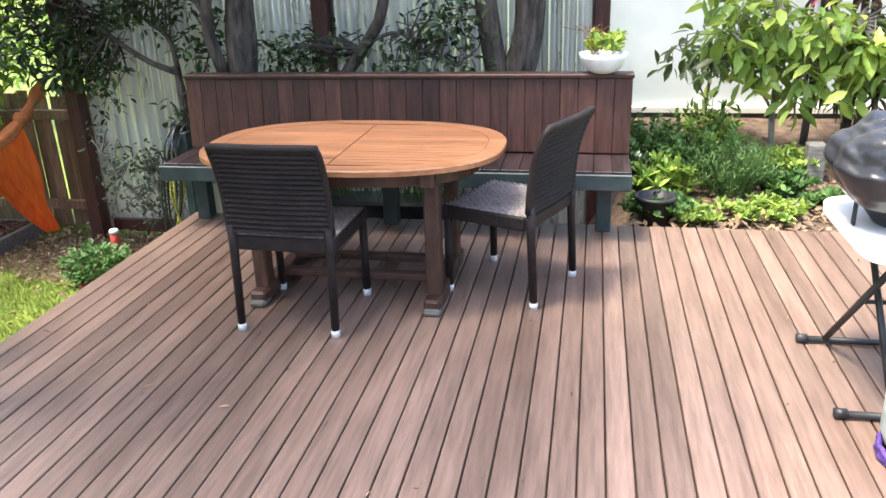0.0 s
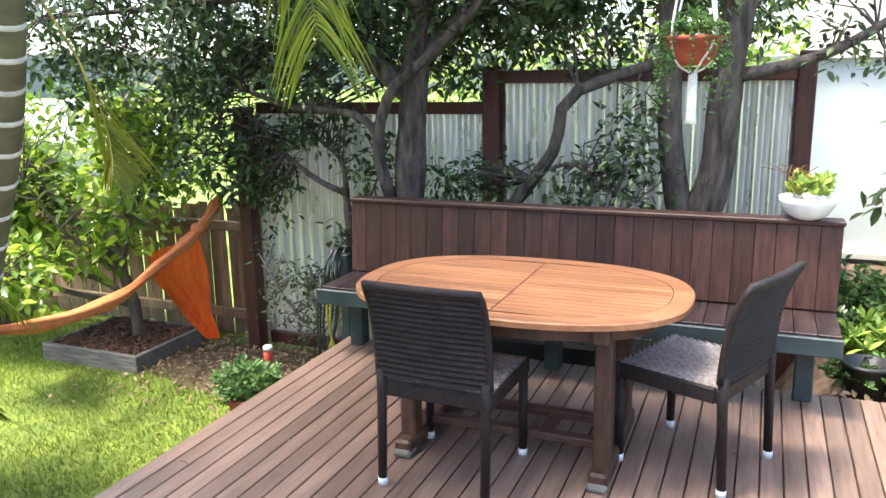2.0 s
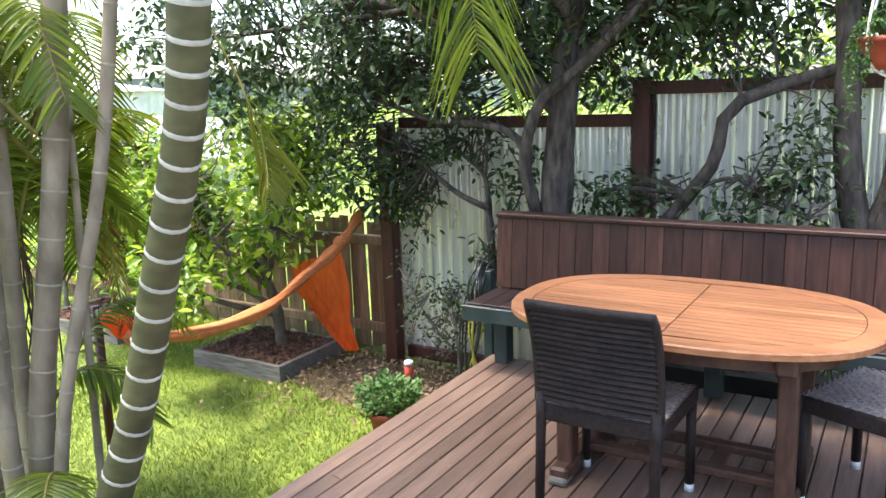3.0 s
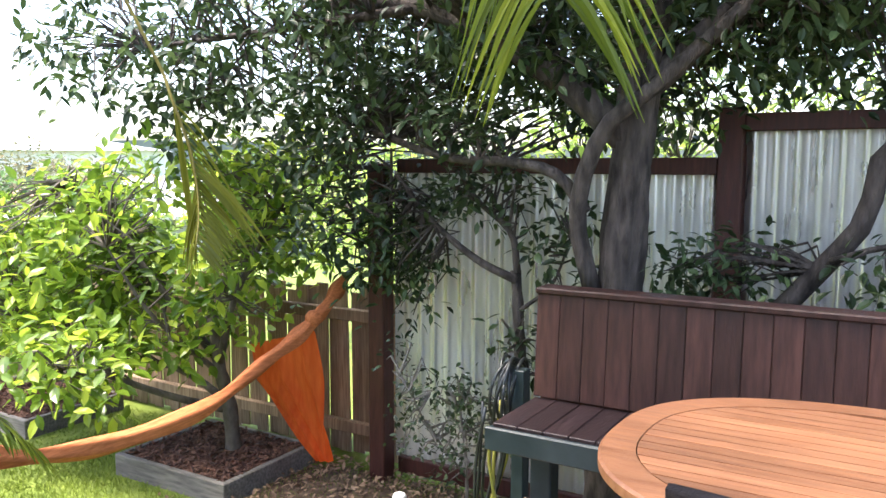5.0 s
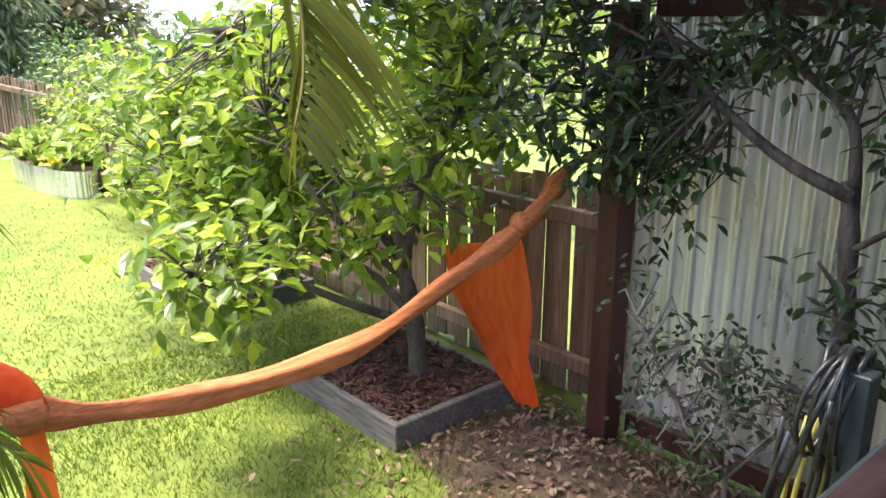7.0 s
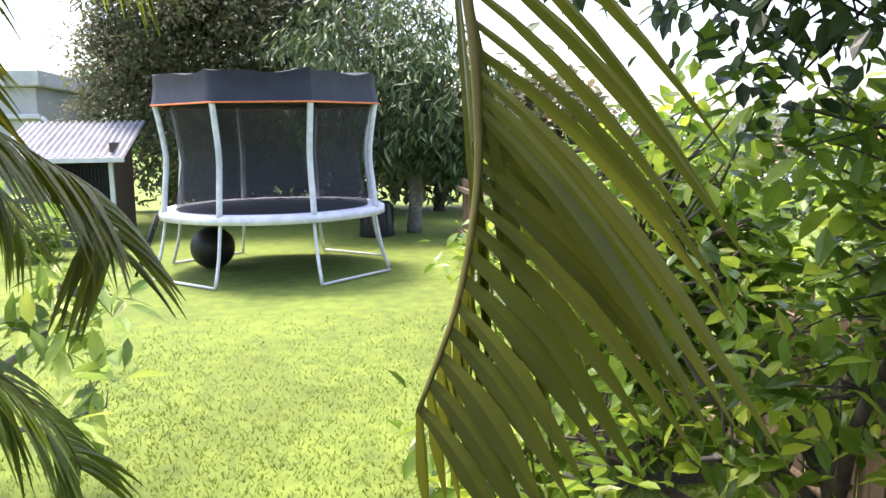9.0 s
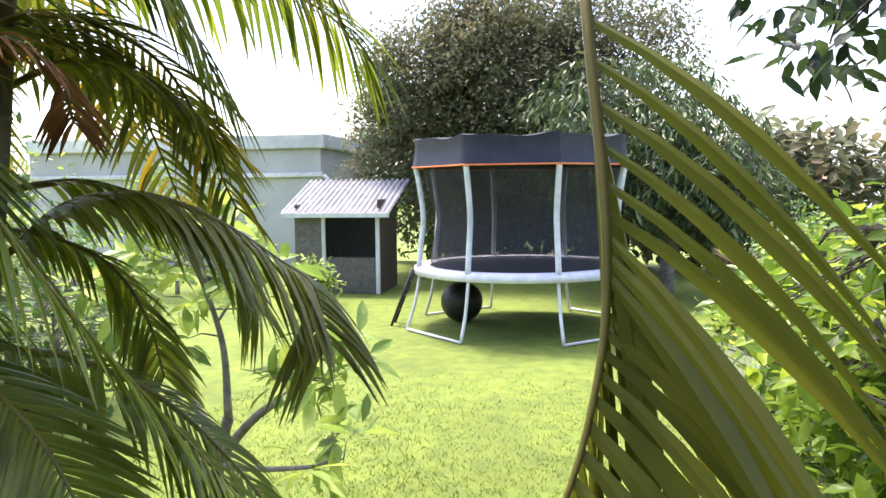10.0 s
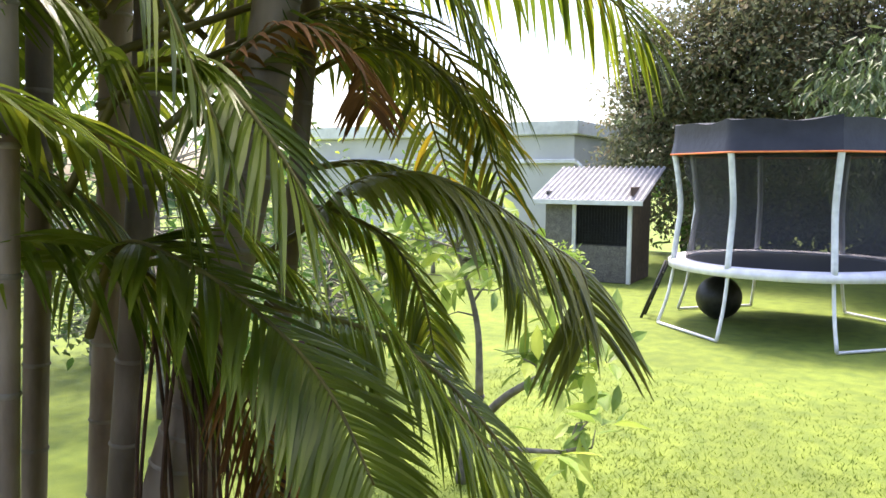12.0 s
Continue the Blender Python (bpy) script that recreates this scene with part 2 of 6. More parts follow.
# ---- shape helpers ----
class Shape:
    """Collects vertices and faces of one mesh."""

    def __init__(self):
        self.v, self.f = [], []

    def add(self, verts, faces):
        k = len(self.v)
        self.v.extend(tuple(p) for p in verts)
        self.f.extend(tuple(i + k for i in q) for q in faces)
        return self

    def box(self, lo, hi, bev=0.004, m=None):
        b = min(bev, 0.45 * min(h - l for l, h in zip(lo, hi)))
        vs, (x0, y0, z0), (x1, y1, z1) = [], lo, hi
        for z, i in ((z0, b), (z0 + b, 0), (z1 - b, 0), (z1, b)):
            vs += [(x0 + i + (b if not i else 0), y0 + i, z), (x1 - i - (b if not i else 0), y0 + i, z), (x1 - i, y0 + i + (b if not i else 0), z), (x1 - i, y1 - i - (b if not i else 0), z),
                   (x1 - i - (b if not i else 0), y1 - i, z), (x0 + i + (b if not i else 0), y1 - i, z), (x0 + i, y1 - i - (b if not i else 0), z), (x0 + i, y0 + i + (b if not i else 0), z)]
        fs = [tuple(range(7, -1, -1)), tuple(range(24, 32))]
        for r in range(3):
            fs += [(r * 8 + j, r * 8 + (j + 1) % 8, r * 8 + 8 + (j + 1) % 8, r * 8 + 8 + j) for j in range(8)]
        if m is not None:
            vs = [m @ Vector(p) for p in vs]
        return self.add(vs, fs)

    def tube(self, pts, radii, seg=8, cap=True):
        pts = [Vector(p) for p in pts]
        if not hasattr(radii, "__len__"):
            radii = [radii] * len(pts)
        vs, fs, side = [], [], None
        for i, p in enumerate(pts):
            d = (pts[min(i + 1, len(pts) - 1)] - pts[max(i - 1, 0)]).normalized()
            if side is None:
                side = d.orthogonal().normalized()
            side = (side - d * side.dot(d)).normalized()
            up = d.cross(side)
            for j in range(seg):
                a = 2 * math.pi * j / seg
                vs.append(p + (side * math.cos(a) + up * math.sin(a)) * radii[i])
        for i in range(len(pts) - 1):
            fs += [(i * seg + j, i * seg + (j + 1) % seg, i * seg + seg + (j + 1) % seg, i * seg + seg + j) for j in range(seg)]
        if cap:
            fs += [tuple(range(seg - 1, -1, -1)), tuple(range((len(pts) - 1) * seg, len(pts) * seg))]
        return self.add(vs, fs)

    def lathe(self, profile, centre=(0, 0, 0), seg=24, squash=(1, 1)):
        vs, fs, n = [], [], len(profile)
        for r, z in profile:
            for j in range(seg):
                a = 2 * math.pi * j / seg
                vs.append((centre[0] + r * math.cos(a) * squash[0], centre[1] + r * math.sin(a) * squash[1], centre[2] + z))
        for i in range(n - 1):
            fs += [(i * seg + j, i * seg + (j + 1) % seg, i * seg + seg + (j + 1) % seg, i * seg + seg + j) for j in range(seg)]
        return self.add(vs, fs)

    def grid(self, nu, nv, fn, close=False):
        vs = [fn(u / (nu - 1), v / (nv - 1)) for v in range(nv) for u in range(nu)]
        fs = [(r * nu + c, r * nu + c + 1, r * nu + nu + c + 1, r * nu + nu + c) for r in range(nv - 1) for c in range(nu - 1)]
        return self.add(vs, fs)

    def mesh(self, name, material, smooth=False):
        me = bpy.data.meshes.new(name)
        me.from_pydata(self.v, [], self.f)
        me.materials.append(material)
        if smooth:
            me.polygons.foreach_set("use_smooth", [True] * len(me.polygons))
        me.update()
        return me


def thing(name, label, category, at=(0, 0, 0), group="", rz=0, kind=""):
    ob = new(name)
    ob.empty_display_size = 0.1
    ob.matrix_world = pose(*at, 0, 0, rz)
    return tagged(ob, label, category, group, kind)


def part(name, shape, material, parent, label="", smooth=False, at=None):
    me = shape if isinstance(shape, bpy.types.Mesh) else shape.mesh(name, material, smooth)
    ob = new(name, me)
    ob.parent = parent
    if at is not None:
        ob.matrix_basis = at
    return tagged(ob, label)


def solo(name, shape, material, label, category="", kind="", smooth=False, group=""):
    return tagged(new(name, shape.mesh(name, material, smooth)), label, category, group, kind)


def curve(points, n):
    """A smooth path of n points through the given ones."""
    p = [Vector(q) for q in points]
    p = [2 * p[0] - p[1]] + p + [2 * p[-1] - p[-2]]
    out, m = [], len(p) - 3
    for k in range(n):
        s = k / (n - 1) * m
        i = min(int(s), m - 1)
        t = s - i
        a, b, c, d = p[i:i + 4]
        out.append(0.5 * (2 * b + (c - a) * t + (2 * a - 5 * b + 4 * c - d) * t * t + (3 * b - a - 3 * c + d) * t ** 3))
    return out


def lerp(a, b, t):
    return a + (b - a) * t


def leaves(shape, places, length, width, rng, droop=0.4, fold=0.25, out=None):
    """Folded pointed leaves at places; out: a centre from which they point away."""
    for p in places:
        p = Vector(p)
        d = Vector((rng.gauss(0, 1), rng.gauss(0, 1), rng.gauss(0, 0.6)))
        if out is not None:
            d = d.normalized() + (p - Vector(out)).normalized() * 0.7
        d.z -= droop
        d.normalize()
        s = d.cross(Vector((rng.gauss(0, 0.5), rng.gauss(0, 0.5), 1))).normalized()
        up = s.cross(d)
        k = rng.uniform(0.65, 1.2)
        l, w = length * k, width * k * 0.5
        q = p + d * l
        shape.add([p, p + d * l * 0.3 + s * w * 0.85 + up * w * fold, p + d * l * 0.65 + s * w * 0.8 + up * w * fold * 0.5, q - up * l * 0.08,
                   p + d * l * 0.65 - s * w * 0.8 + up * w * fold * 0.5, p + d * l * 0.3 - s * w * 0.85 + up * w * fold, p + d * l * 0.5], [(0, 1, 2, 6), (6, 2, 3), (0, 6, 4, 5), (6, 3, 4)])


def inside(centre, radii, rng, hollow=0.3):
    while True:
        q = Vector((rng.uniform(-1, 1), rng.uniform(-1, 1), rng.uniform(-1, 1)))
        if hollow < q.length < 1:
            return Vector(centre) + Vector((q.x * radii[0], q.y * radii[1], q.z * radii[2]))


def foliage(blobs, rng, per, spread, length, width, twigs=None, anchors=None, droop=0.4):
    """Leaf clumps scattered through several uneven blobs, with bare gaps, and a twig to each clump."""
    sh = Shape()
    for centre, radii, count in blobs:
        for _ in range(count):
            c = inside(centre, radii, rng)
            if noise.noise(c * 1.6) < -0.22:
                continue
            if twigs is not None:
                base = min(anchors, key=lambda a: (Vector(a) - c).length)
                mid = (Vector(base) + c) * 0.5 + Vector((rng.gauss(0, 0.06), rng.gauss(0, 0.06), rng.gauss(0.04, 0.05)))
                twigs.tube([base, mid, c], [0.009, 0.006, 0.003], 4, False)
            leaves(sh, [c + Vector((rng.gauss(0, spread), rng.gauss(0, spread), rng.gauss(0, spread * 0.8))) for _ in range(per)], length, width, rng, droop, out=c)
    return sh


# ---- ground and structure ----
LAWN_Z = -0.66


def ground_z(x, y):
    """Level lawn that falls away past the back fence and the far trees."""
    far = max(0.0, y - 8, -x - 26, x - 12, -y - 14)
    return LAWN_Z - min(5.0, far * 0.09) + 0.012 * noise.noise(Vector((x * 0.7, y * 0.7, 0)))


xs = sorted({*(-900, -500, -300, -200, -140, -100, -80, -65, -50, 30, 45, 60, 90, 140, 250, 500, 900), *[-42 + i * 1.0 for i in range(64)]})
ys = sorted({*(-900, -500, -250, -120, -60, -35, 40, 55, 70, 90, 120, 160, 250, 500, 900), *[-24 + i * 1.0 for i in range(56)]})
sh = Shape()
sh.add([(x, y, ground_z(x, y)) for y in ys for x in xs], [(r * len(xs) + c, r * len(xs) + c + 1, r * len(xs) + len(xs) + c + 1, r * len(xs) + len(xs) + c) for r in range(len(ys) - 1) for c in range(len(xs) - 1)])
solo("ground", sh, LAWN, "sunlit mown green lawn", "lawn", "structure", True)

sh = Shape()
sh.grid(24, 16, lambda u, v: (lerp(-0.1, 5.5, u), lerp(4.62, 7.0, v), lerp(-0.62, -0.10 + 0.28 * v, min(1, max(0, u * 14))) + 0.02 * noise.noise(Vector((u * 20, v * 9, 0)))))
solo("garden_soil", sh, SOIL, "dark garden soil under leaf litter", "soil", "structure", True)

sh = Shape()
rings, spokes = 9, 56
for ring_i in range(rings):
    for k in range(spokes):
        a, q = 2 * math.pi * k / spokes, ring_i / (rings - 1)
        e = 1 + 0.22 * noise.noise(Vector((2.4 * math.cos(a), 2.4 * math.sin(a), 7.0)))
        x, y = -3.75 + 1.25 * q * e * math.cos(a), 5.32 + 0.62 * q * e * math.sin(a)
        sh.v.append((x, y, ground_z(x, y) + lerp(0.022, -0.012, q ** 3)))
sh.f = [(r0 * spokes + k, r0 * spokes + (k + 1) % spokes, (r0 + 1) * spokes + (k + 1) % spokes, (r0 + 1) * spokes + k) for r0 in range(rings - 1) for k in range(spokes)]
solo("worn_ground", sh, SOIL, "bare brown earth worn through the lawn under the fence", "soil", "structure", True)

floor = solo("floor", Shape().box((-2.58, -3.2, -0.22), (1.66, 4.56, -0.028), 0.01), DECK_FRAME, "timber deck of brown oiled boards", "deck", "structure")
part("deck_fascia", Shape().box((-2.612, -3.2, -0.2), (-2.584, 4.58, -0.03)), BENCH, floor)
stump = Shape()
for y in (-2, 0, 2, 4.3):
    for x in (-2.45, -0.4, 1.5):
        stump.box((x - 0.05, y - 0.05, -0.66), (x + 0.05, y + 0.05, -0.2))
part("stumps", stump, DECK_FRAME, floor)

wall = solo("wall_south", Shape().box((-6.0, -3.5, -0.7), (6.5, -3.3, 2.6)), CREAM, "cream painted house wall behind the deck", "wall", "structure")
boards = Shape()
for i in range(16):
    boards.box((-6.0, -3.3, -0.6 + i * 0.2), (6.5, -3.275, -0.42 + i * 0.2))
part("weatherboards", boards, CREAM, wall)

# pale garage wall past the garden
garage = solo("wall_neighbour", Shape().box((0.1, 7.02, 0.27), (9.0, 7.25, 1.72)), WALLPAINT, "pale painted garage wall past the garden", "wall", "structure")
part("fascia_board", Shape().box((0.1, 6.97, 1.72), (9.0, 7.25, 1.86)), CREAM, garage, "cream fascia board")
part("upper_wall", Shape().box((0.1, 7.03, 1.86), (9.0, 7.25, 3.2)), CREAM, garage)
part("ledge", Shape().box((0.1, 6.95, 0.22), (9.0, 7.25, 0.27)), CREAM, garage)
part("footing", Shape().box((0.1, 7.0, -0.7), (9.0, 7.25, 0.22)), CONCRETE, garage, "dark stained footing")
for x in (1.72, 2.95, 4.2):
    part("cover_strip", Shape().box((x, 7.008, 0.27), (x + 0.04, 7.02, 1.72), 0.002), WALLPAINT, garage)

# corrugated fence
fence = thing("metal_fence", "galvanised corrugated fence framed in maroon timber", "fence", (-2.0, 5.9, LAWN_Z))


def corrugated(x0, x1, z0, z1, y):
    n = int((x1 - x0) / 0.0125)
    s = Shape().grid(n, 2, lambda u, v: (lerp(x0, x1, u), y + 0.028 * math.sin(lerp(x0, x1, u) * 2 * math.pi / 0.1), lerp(z0, z1, v)))
    s.grid(n, 2, lambda u, v: (lerp(x1, x0, u), y + 0.003 + 0.028 * math.sin(lerp(x1, x0, u) * 2 * math.pi / 0.1), lerp(z0, z1, v)))
    return s


def world_part(name, shape, material, parent, label="", smooth=False):
    """A part given in world places under a placed thing."""
    return part(name, shape, material, parent, label, smooth, parent.matrix_world.inverted())


for x0, x1, z1 in ((-4.12, -3.36, 1.37), (-3.36, -2.60, 1.37), (-2.60, -2.08, 1.37), (-1.98, -1.22, 1.62), (-1.22, -0.46, 1.62), (-0.46, 0.02, 1.62)):
    world_part("sheet", corrugated(x0, x1 + 0.02, -0.54, z1, 5.92), TIN, fence, "galvanised corrugated sheet", True)
for x, y, z1, w in ((-4.14, 5.76, 1.42, 0.062), (-2.03, 5.9, 1.70, 0.062), (0.055, 5.9, 1.76, 0.055)):
    world_part("post", Shape().box((x - w, y - w, -0.7), (x + w, y + w, z1), 0.008), MAROON, fence, "maroon timber post")
for x0, x1, z0, z1 in ((-4.08, -2.092, 1.36, 1.45), (-1.968, 0.0, 1.58, 1.67), (-4.08, -2.092, -0.63, -0.52), (-1.968, 0.0, -0.63, -0.52)):
    world_part("rail", Shape().box((x0, 5.855, z0), (x1, 5.905, z1), 0.006), MAROON, fence, "maroon timber rail")

# paling fence
pal = thing("paling_fence", "weathered brown timber paling fence", "fence", (-8, 6.05, LAWN_Z))
rng = random.Random(3)
palings = [Shape().box((-0.053, -0.008, 0), (0.053, 0.008, 1.20), 0.003).mesh("paling", PALING), Shape().box((-0.051, -0.008, 0), (0.053, 0.008, 1.17), 0.003).mesh("paling", PALING)]
for i in range(128):
    x = -4.26 - i * 0.101
    p = part("paling", palings[i % 2], PALING, pal)
    p.matrix_basis = pose(x + 8, rng.gauss(0, 0.004) + (0.022 if i % 2 else 0), rng.uniform(-0.03, 0.03) - 0.0, 0, rng.gauss(0, 0.7), rng.gauss(0, 1.5))
for z in (0.17, 0.98):
    part("rail", Shape().box((-9.2, -0.075, z), (3.9, -0.020, z + 0.085), 0.006), PALING, pal)
for i in range(6):
    part("post", Shape().box((3.0 - 2.3 * i - 0.05, 0.045, -0.1), (3.0 - 2.3 * i + 0.05, 0.145, 1.08), 0.006), PALING, pal)


# ---- deck furniture ----
def make_bench():
    b = thing("bench", "built-in brown timber bench with a high boarded back", "bench", (-1.2, 4.5, 0))
    x0, x1 = -2.57, 0.235
    seat = Shape().box((0, 0, 0), (0.1012, 0.40, 0.022), 0.003).mesh("seat_board", SEAT)
    back = Shape().box((0, 0, 0), (0.1022, 0.022, 0.44), 0.003).mesh("back_board", BENCH)
    inv = b.matrix_world.inverted()
    n = int((x1 - x0) / 0.102)
    step = (x1 - x0) / n
    for i in range(n):
        part("seat_board", seat, SEAT, b, at=inv @ pose(x0 + i * step, 4.285, 0.398))
        part("back_board", back, BENCH, b, at=inv @ pose(x0 + i * step, 4.665, 0.43, -4))
    world_part("cap", Shape().box((x0 - 0.004, 4.678, 0.868), (x1 + 0.006, 4.80, 0.895), 0.006), BENCH, b, "brown cap board")
    world_part("fascia", Shape().box((x0 - 0.025, 4.26, 0.315), (x1 + 0.005, 4.283, 0.408), 0.006), FASCIA, b, "dark green-grey painted front board")
    for x in (x0 - 0.025, x1 - 0.018):
        world_part("end_board", Shape().box((x, 4.285, 0.315), (x + 0.022, 4.70, 0.396), 0.005), FASCIA, b, "dark green-grey painted end board")
    world_part("back_frame", Shape().box((x0, 4.735, 0.30), (x1, 4.765, 0.866), 0.005), BENCH, b)
    for x in (x0 + 0.12, -1.2, x1 - 0.14):
        world_part("leg", Shape().box((x - 0.045, 4.47, 0.0), (x + 0.045, 4.56, 0.395), 0.006), FASCIA, b, "dark painted leg")


make_bench()


def outline(a, b, n=56, e=2.5):
    out = []
    for i in range(n):
        t = 2 * math.pi * i / n
        c, s = math.cos(t), math.sin(t)
        out.append((a * abs(c) ** (2 / e) * (1 if c >= 0 else -1), b * abs(s) ** (2 / e) * (1 if s >= 0 else -1)))
    return out


def make_table():
    t = thing("dining_table", "oval slatted teak table, honey-brown and oiled", "table", (-1.125, 3.59, 0))
    a, b, w, z = 0.738, 0.52, 0.085, 0.735
    o, i = outline(a, b, 80), outline(a - w, b - w, 80)
    s, n = Shape(), 80
    o2 = outline(a - 0.006, b - 0.006, 80)
    s.add([(*p, z - 0.006) for p in o] + [(*p, z) for p in o2] + [(*p, z) for p in i] + [(*p, z - 0.028) for p in i] + [(*p, z - 0.028) for p in o],
          [(r * n + j, r * n + (j + 1) % n, (r + 1) % 5 * n + (j + 1) % n, (r + 1) % 5 * n + j) for r in range(5) for j in range(n)])
    part("rim", s, TEAK, t, "curved teak rim")
    e, ai, bi = 2.5, a - w - 0.003, b - w - 0.003
    pitch = 0.0485
    rows = int(2 * bi / pitch)
    for k in range(rows):
        y0 = -bi + (2 * bi - rows * pitch) / 2 + k * pitch
        y1 = y0 + pitch - 0.004
        h0, h1 = (ai * max(0.0, 1 - (abs(yy) / bi) ** e) ** (1 / e) for yy in (y0, y1))
        for k0, sg in ((0.003, -1), (0.003, 1)):
            q = [(sg * k0, y0), (sg * max(h0, 0.02), y0), (sg * max(h1, 0.02), y1), (sg * k0, y1)]
            q = q if sg > 0 else q[::-1]
            sl = Shape().add([(*p, zz) for zz in (z - 0.022, z - 0.001) for p in q], [(3, 2, 1, 0), (4, 5, 6, 7), (0, 1, 5, 4), (1, 2, 6, 5), (2, 3, 7, 6), (3, 0, 4, 7)])
            part("slat", sl, TEAK, t)
    o3 = outline(a - 0.12, b - 0.12, 48)
    ap = Shape()
    ap.add([(*p, zz) for zz in (z - 0.03, z - 0.11) for p in o3], [(j, (j + 1) % 48, 48 + (j + 1) % 48, 48 + j) for j in range(48)])
    ap.add([(p[0] * 0.96, p[1] * 0.96, zz) for zz in (z - 0.11, z - 0.03) for p in o3], [(j, (j + 1) % 48, 48 + (j + 1) % 48, 48 + j) for j in range(48)])
    part("apron", ap, TEAK_DARK, t, "dark teak apron")
    for x in (-0.43, 0.43):
        part("foot", Shape().box((x - 0.04, -0.36, 0.0), (x + 0.04, 0.36, 0.075), 0.012), TEAK_DARK, t)
        part("bearer", Shape().box((x - 0.035, -0.38, z - 0.115), (x + 0.035, 0.38, z - 0.032), 0.01), TEAK_DARK, t)
        for y in (-0.25, 0.25):
            part("leg", Shape().box((x - 0.035, y - 0.045, 0.07), (x + 0.035, y + 0.045, z - 0.1), 0.008), TEAK_DARK, t)
        for y in (-0.335, 0.335):
            part("foot_cap", Shape().box((x - 0.042, y - 0.045, 0.0), (x + 0.042, y + 0.045, 0.035), 0.012), GREYWOOD, t, "worn grey foot end")
    for y in (-0.12, 0.12):
        part("stretcher", Shape().box((-0.40, y - 0.03, 0.08), (0.40, y + 0.03, 0.115), 0.006), TEAK_DARK, t)
    for x in (-0.2, 0.12):
        part("cross_rail", Shape().box((x, -0.09, 0.085), (x + 0.06, 0.09, 0.11), 0.005), TEAK_DARK, t)


make_table()


def make_chair():
    """Faces +y; origin under the middle of the seat."""
    c = thing("dining_chair", "dark brown wicker dining chair with a high curved back", "chair", (-1.295, 3.22, 0), "wicker chairs at the table", -2)
    w = 0.235

    def weave(u, v):
        return 0.0065 * math.sin(v * 17 * 2 * math.pi) + 0.0012 * math.sin(v * 34 * 2 * math.pi) * (1 if int(u * 18) % 2 else -1)

    def back_at(u, v, side):
        z = lerp(0.47, 0.87, v)
        y = -0.215 - 0.02 * v - 0.075 * v * v * v - 0.014 * math.sin(u * math.pi)
        return (lerp(-w, w, u), y + side * (0.014 + weave(u, v)), z)

    s = Shape()
    s.grid(37, 105, lambda u, v: back_at(u, v, 1))
    s.grid(37, 105, lambda u, v: back_at(1 - u, v, -1))
    part("backrest", s, WICKER, c, "woven dark wicker back", True)
    edge = [back_at(0, v / 12, 0) for v in range(13)] + [back_at(u / 8, 1, 0) for u in range(1, 9)] + [back_at(1, 1 - v / 12, 0) for v in range(1, 13)]
    part("back_edge", Shape().tube(edge, 0.018, 8), WICKER, c, "", True)

    def seat_at(u, v, top):
        k = 0.0025 * (1 if (int(u * 24) + int(v * 24)) % 2 else -1)
        return (lerp(-w - 0.005, w + 0.005, u), lerp(-0.215, 0.235, v), 0.452 + k if top else 0.385)

    part("seat", Shape().grid(49, 49, lambda u, v: seat_at(u, v, True)), WICKER_SEAT, c, "grey-brown woven seat", True)
    ap = Shape()
    for x0, y0, x1, y1 in ((-w - 0.012, -0.225, w + 0.012, -0.2), (-w - 0.012, 0.22, w + 0.012, 0.245), (-w - 0.012, -0.2, -w + 0.012, 0.22), (w - 0.012, -0.2, w + 0.012, 0.22)):
        ap.box((x0, y0, 0.385), (x1, y1, 0.452), 0.008)
    part("seat_frame", ap, WICKER, c)
    for x in (-w + 0.01, w - 0.01):
        for y, top in ((-0.222, 0.50), (0.222, 0.40)):
            lean = -0.018 if y < 0 else 0.0
            leg = part("leg", Shape().tube([(x, y + lean, 0.03), (x, y, 0.4), (x, y, top)], [0.019, 0.021, 0.021], 10), WICKER, c, "", True)
            part("foot_cap", Shape().tube([(x, y + lean, 0.0), (x, y + lean, 0.034)], [0.020, 0.0205], 12), STEEL, leg, "pale grey foot cap", True)
    return c


chair = make_chair()
other = copy_thing(chair, pose(-0.37, 3.66, 0, 0, 0, 68))
tagged(other, "dark wicker dining chair turned side-on to the table")


def make_bowl():
    b = thing("potted_plant", "white ceramic bowl of succulents on the bench cap", "pot plant", (0.06, 4.735, 0.895))
    part("bowl", Shape().lathe([(0.0, 0.0), (0.06, 0.0), (0.10, 0.025), (0.135, 0.085), (0.14, 0.115), (0.128, 0.115), (0.12, 0.085), (0.0, 0.08)]), CERAMIC, b, "white glazed bowl", True)
    r = random.Random(5)
    s = Shape()
    for _ in range(34):
        c = inside((0.02, 0, 0.15), (0.15, 0.11, 0.07), r, 0)
        leaves(s, [c] * 8, 0.06, 0.028, r, -0.5, out=(0, 0, 0))
    part("succulent", s, LEAF_LIGHT, b, "pale green rosettes")
    st = Shape()
    for _ in range(9):
        st.tube(curve([(r.gauss(-0.03, 0.03), r.gauss(0, 0.03), 0.1), (r.gauss(-0.04, 0.05), r.gauss(0, 0.05), 0.2), (r.gauss(-0.06, 0.08), r.gauss(0, 0.06), 0.27)], 5), 0.002, 4)
    part("stalks", st, FROND_DRY, b)


make_bowl()


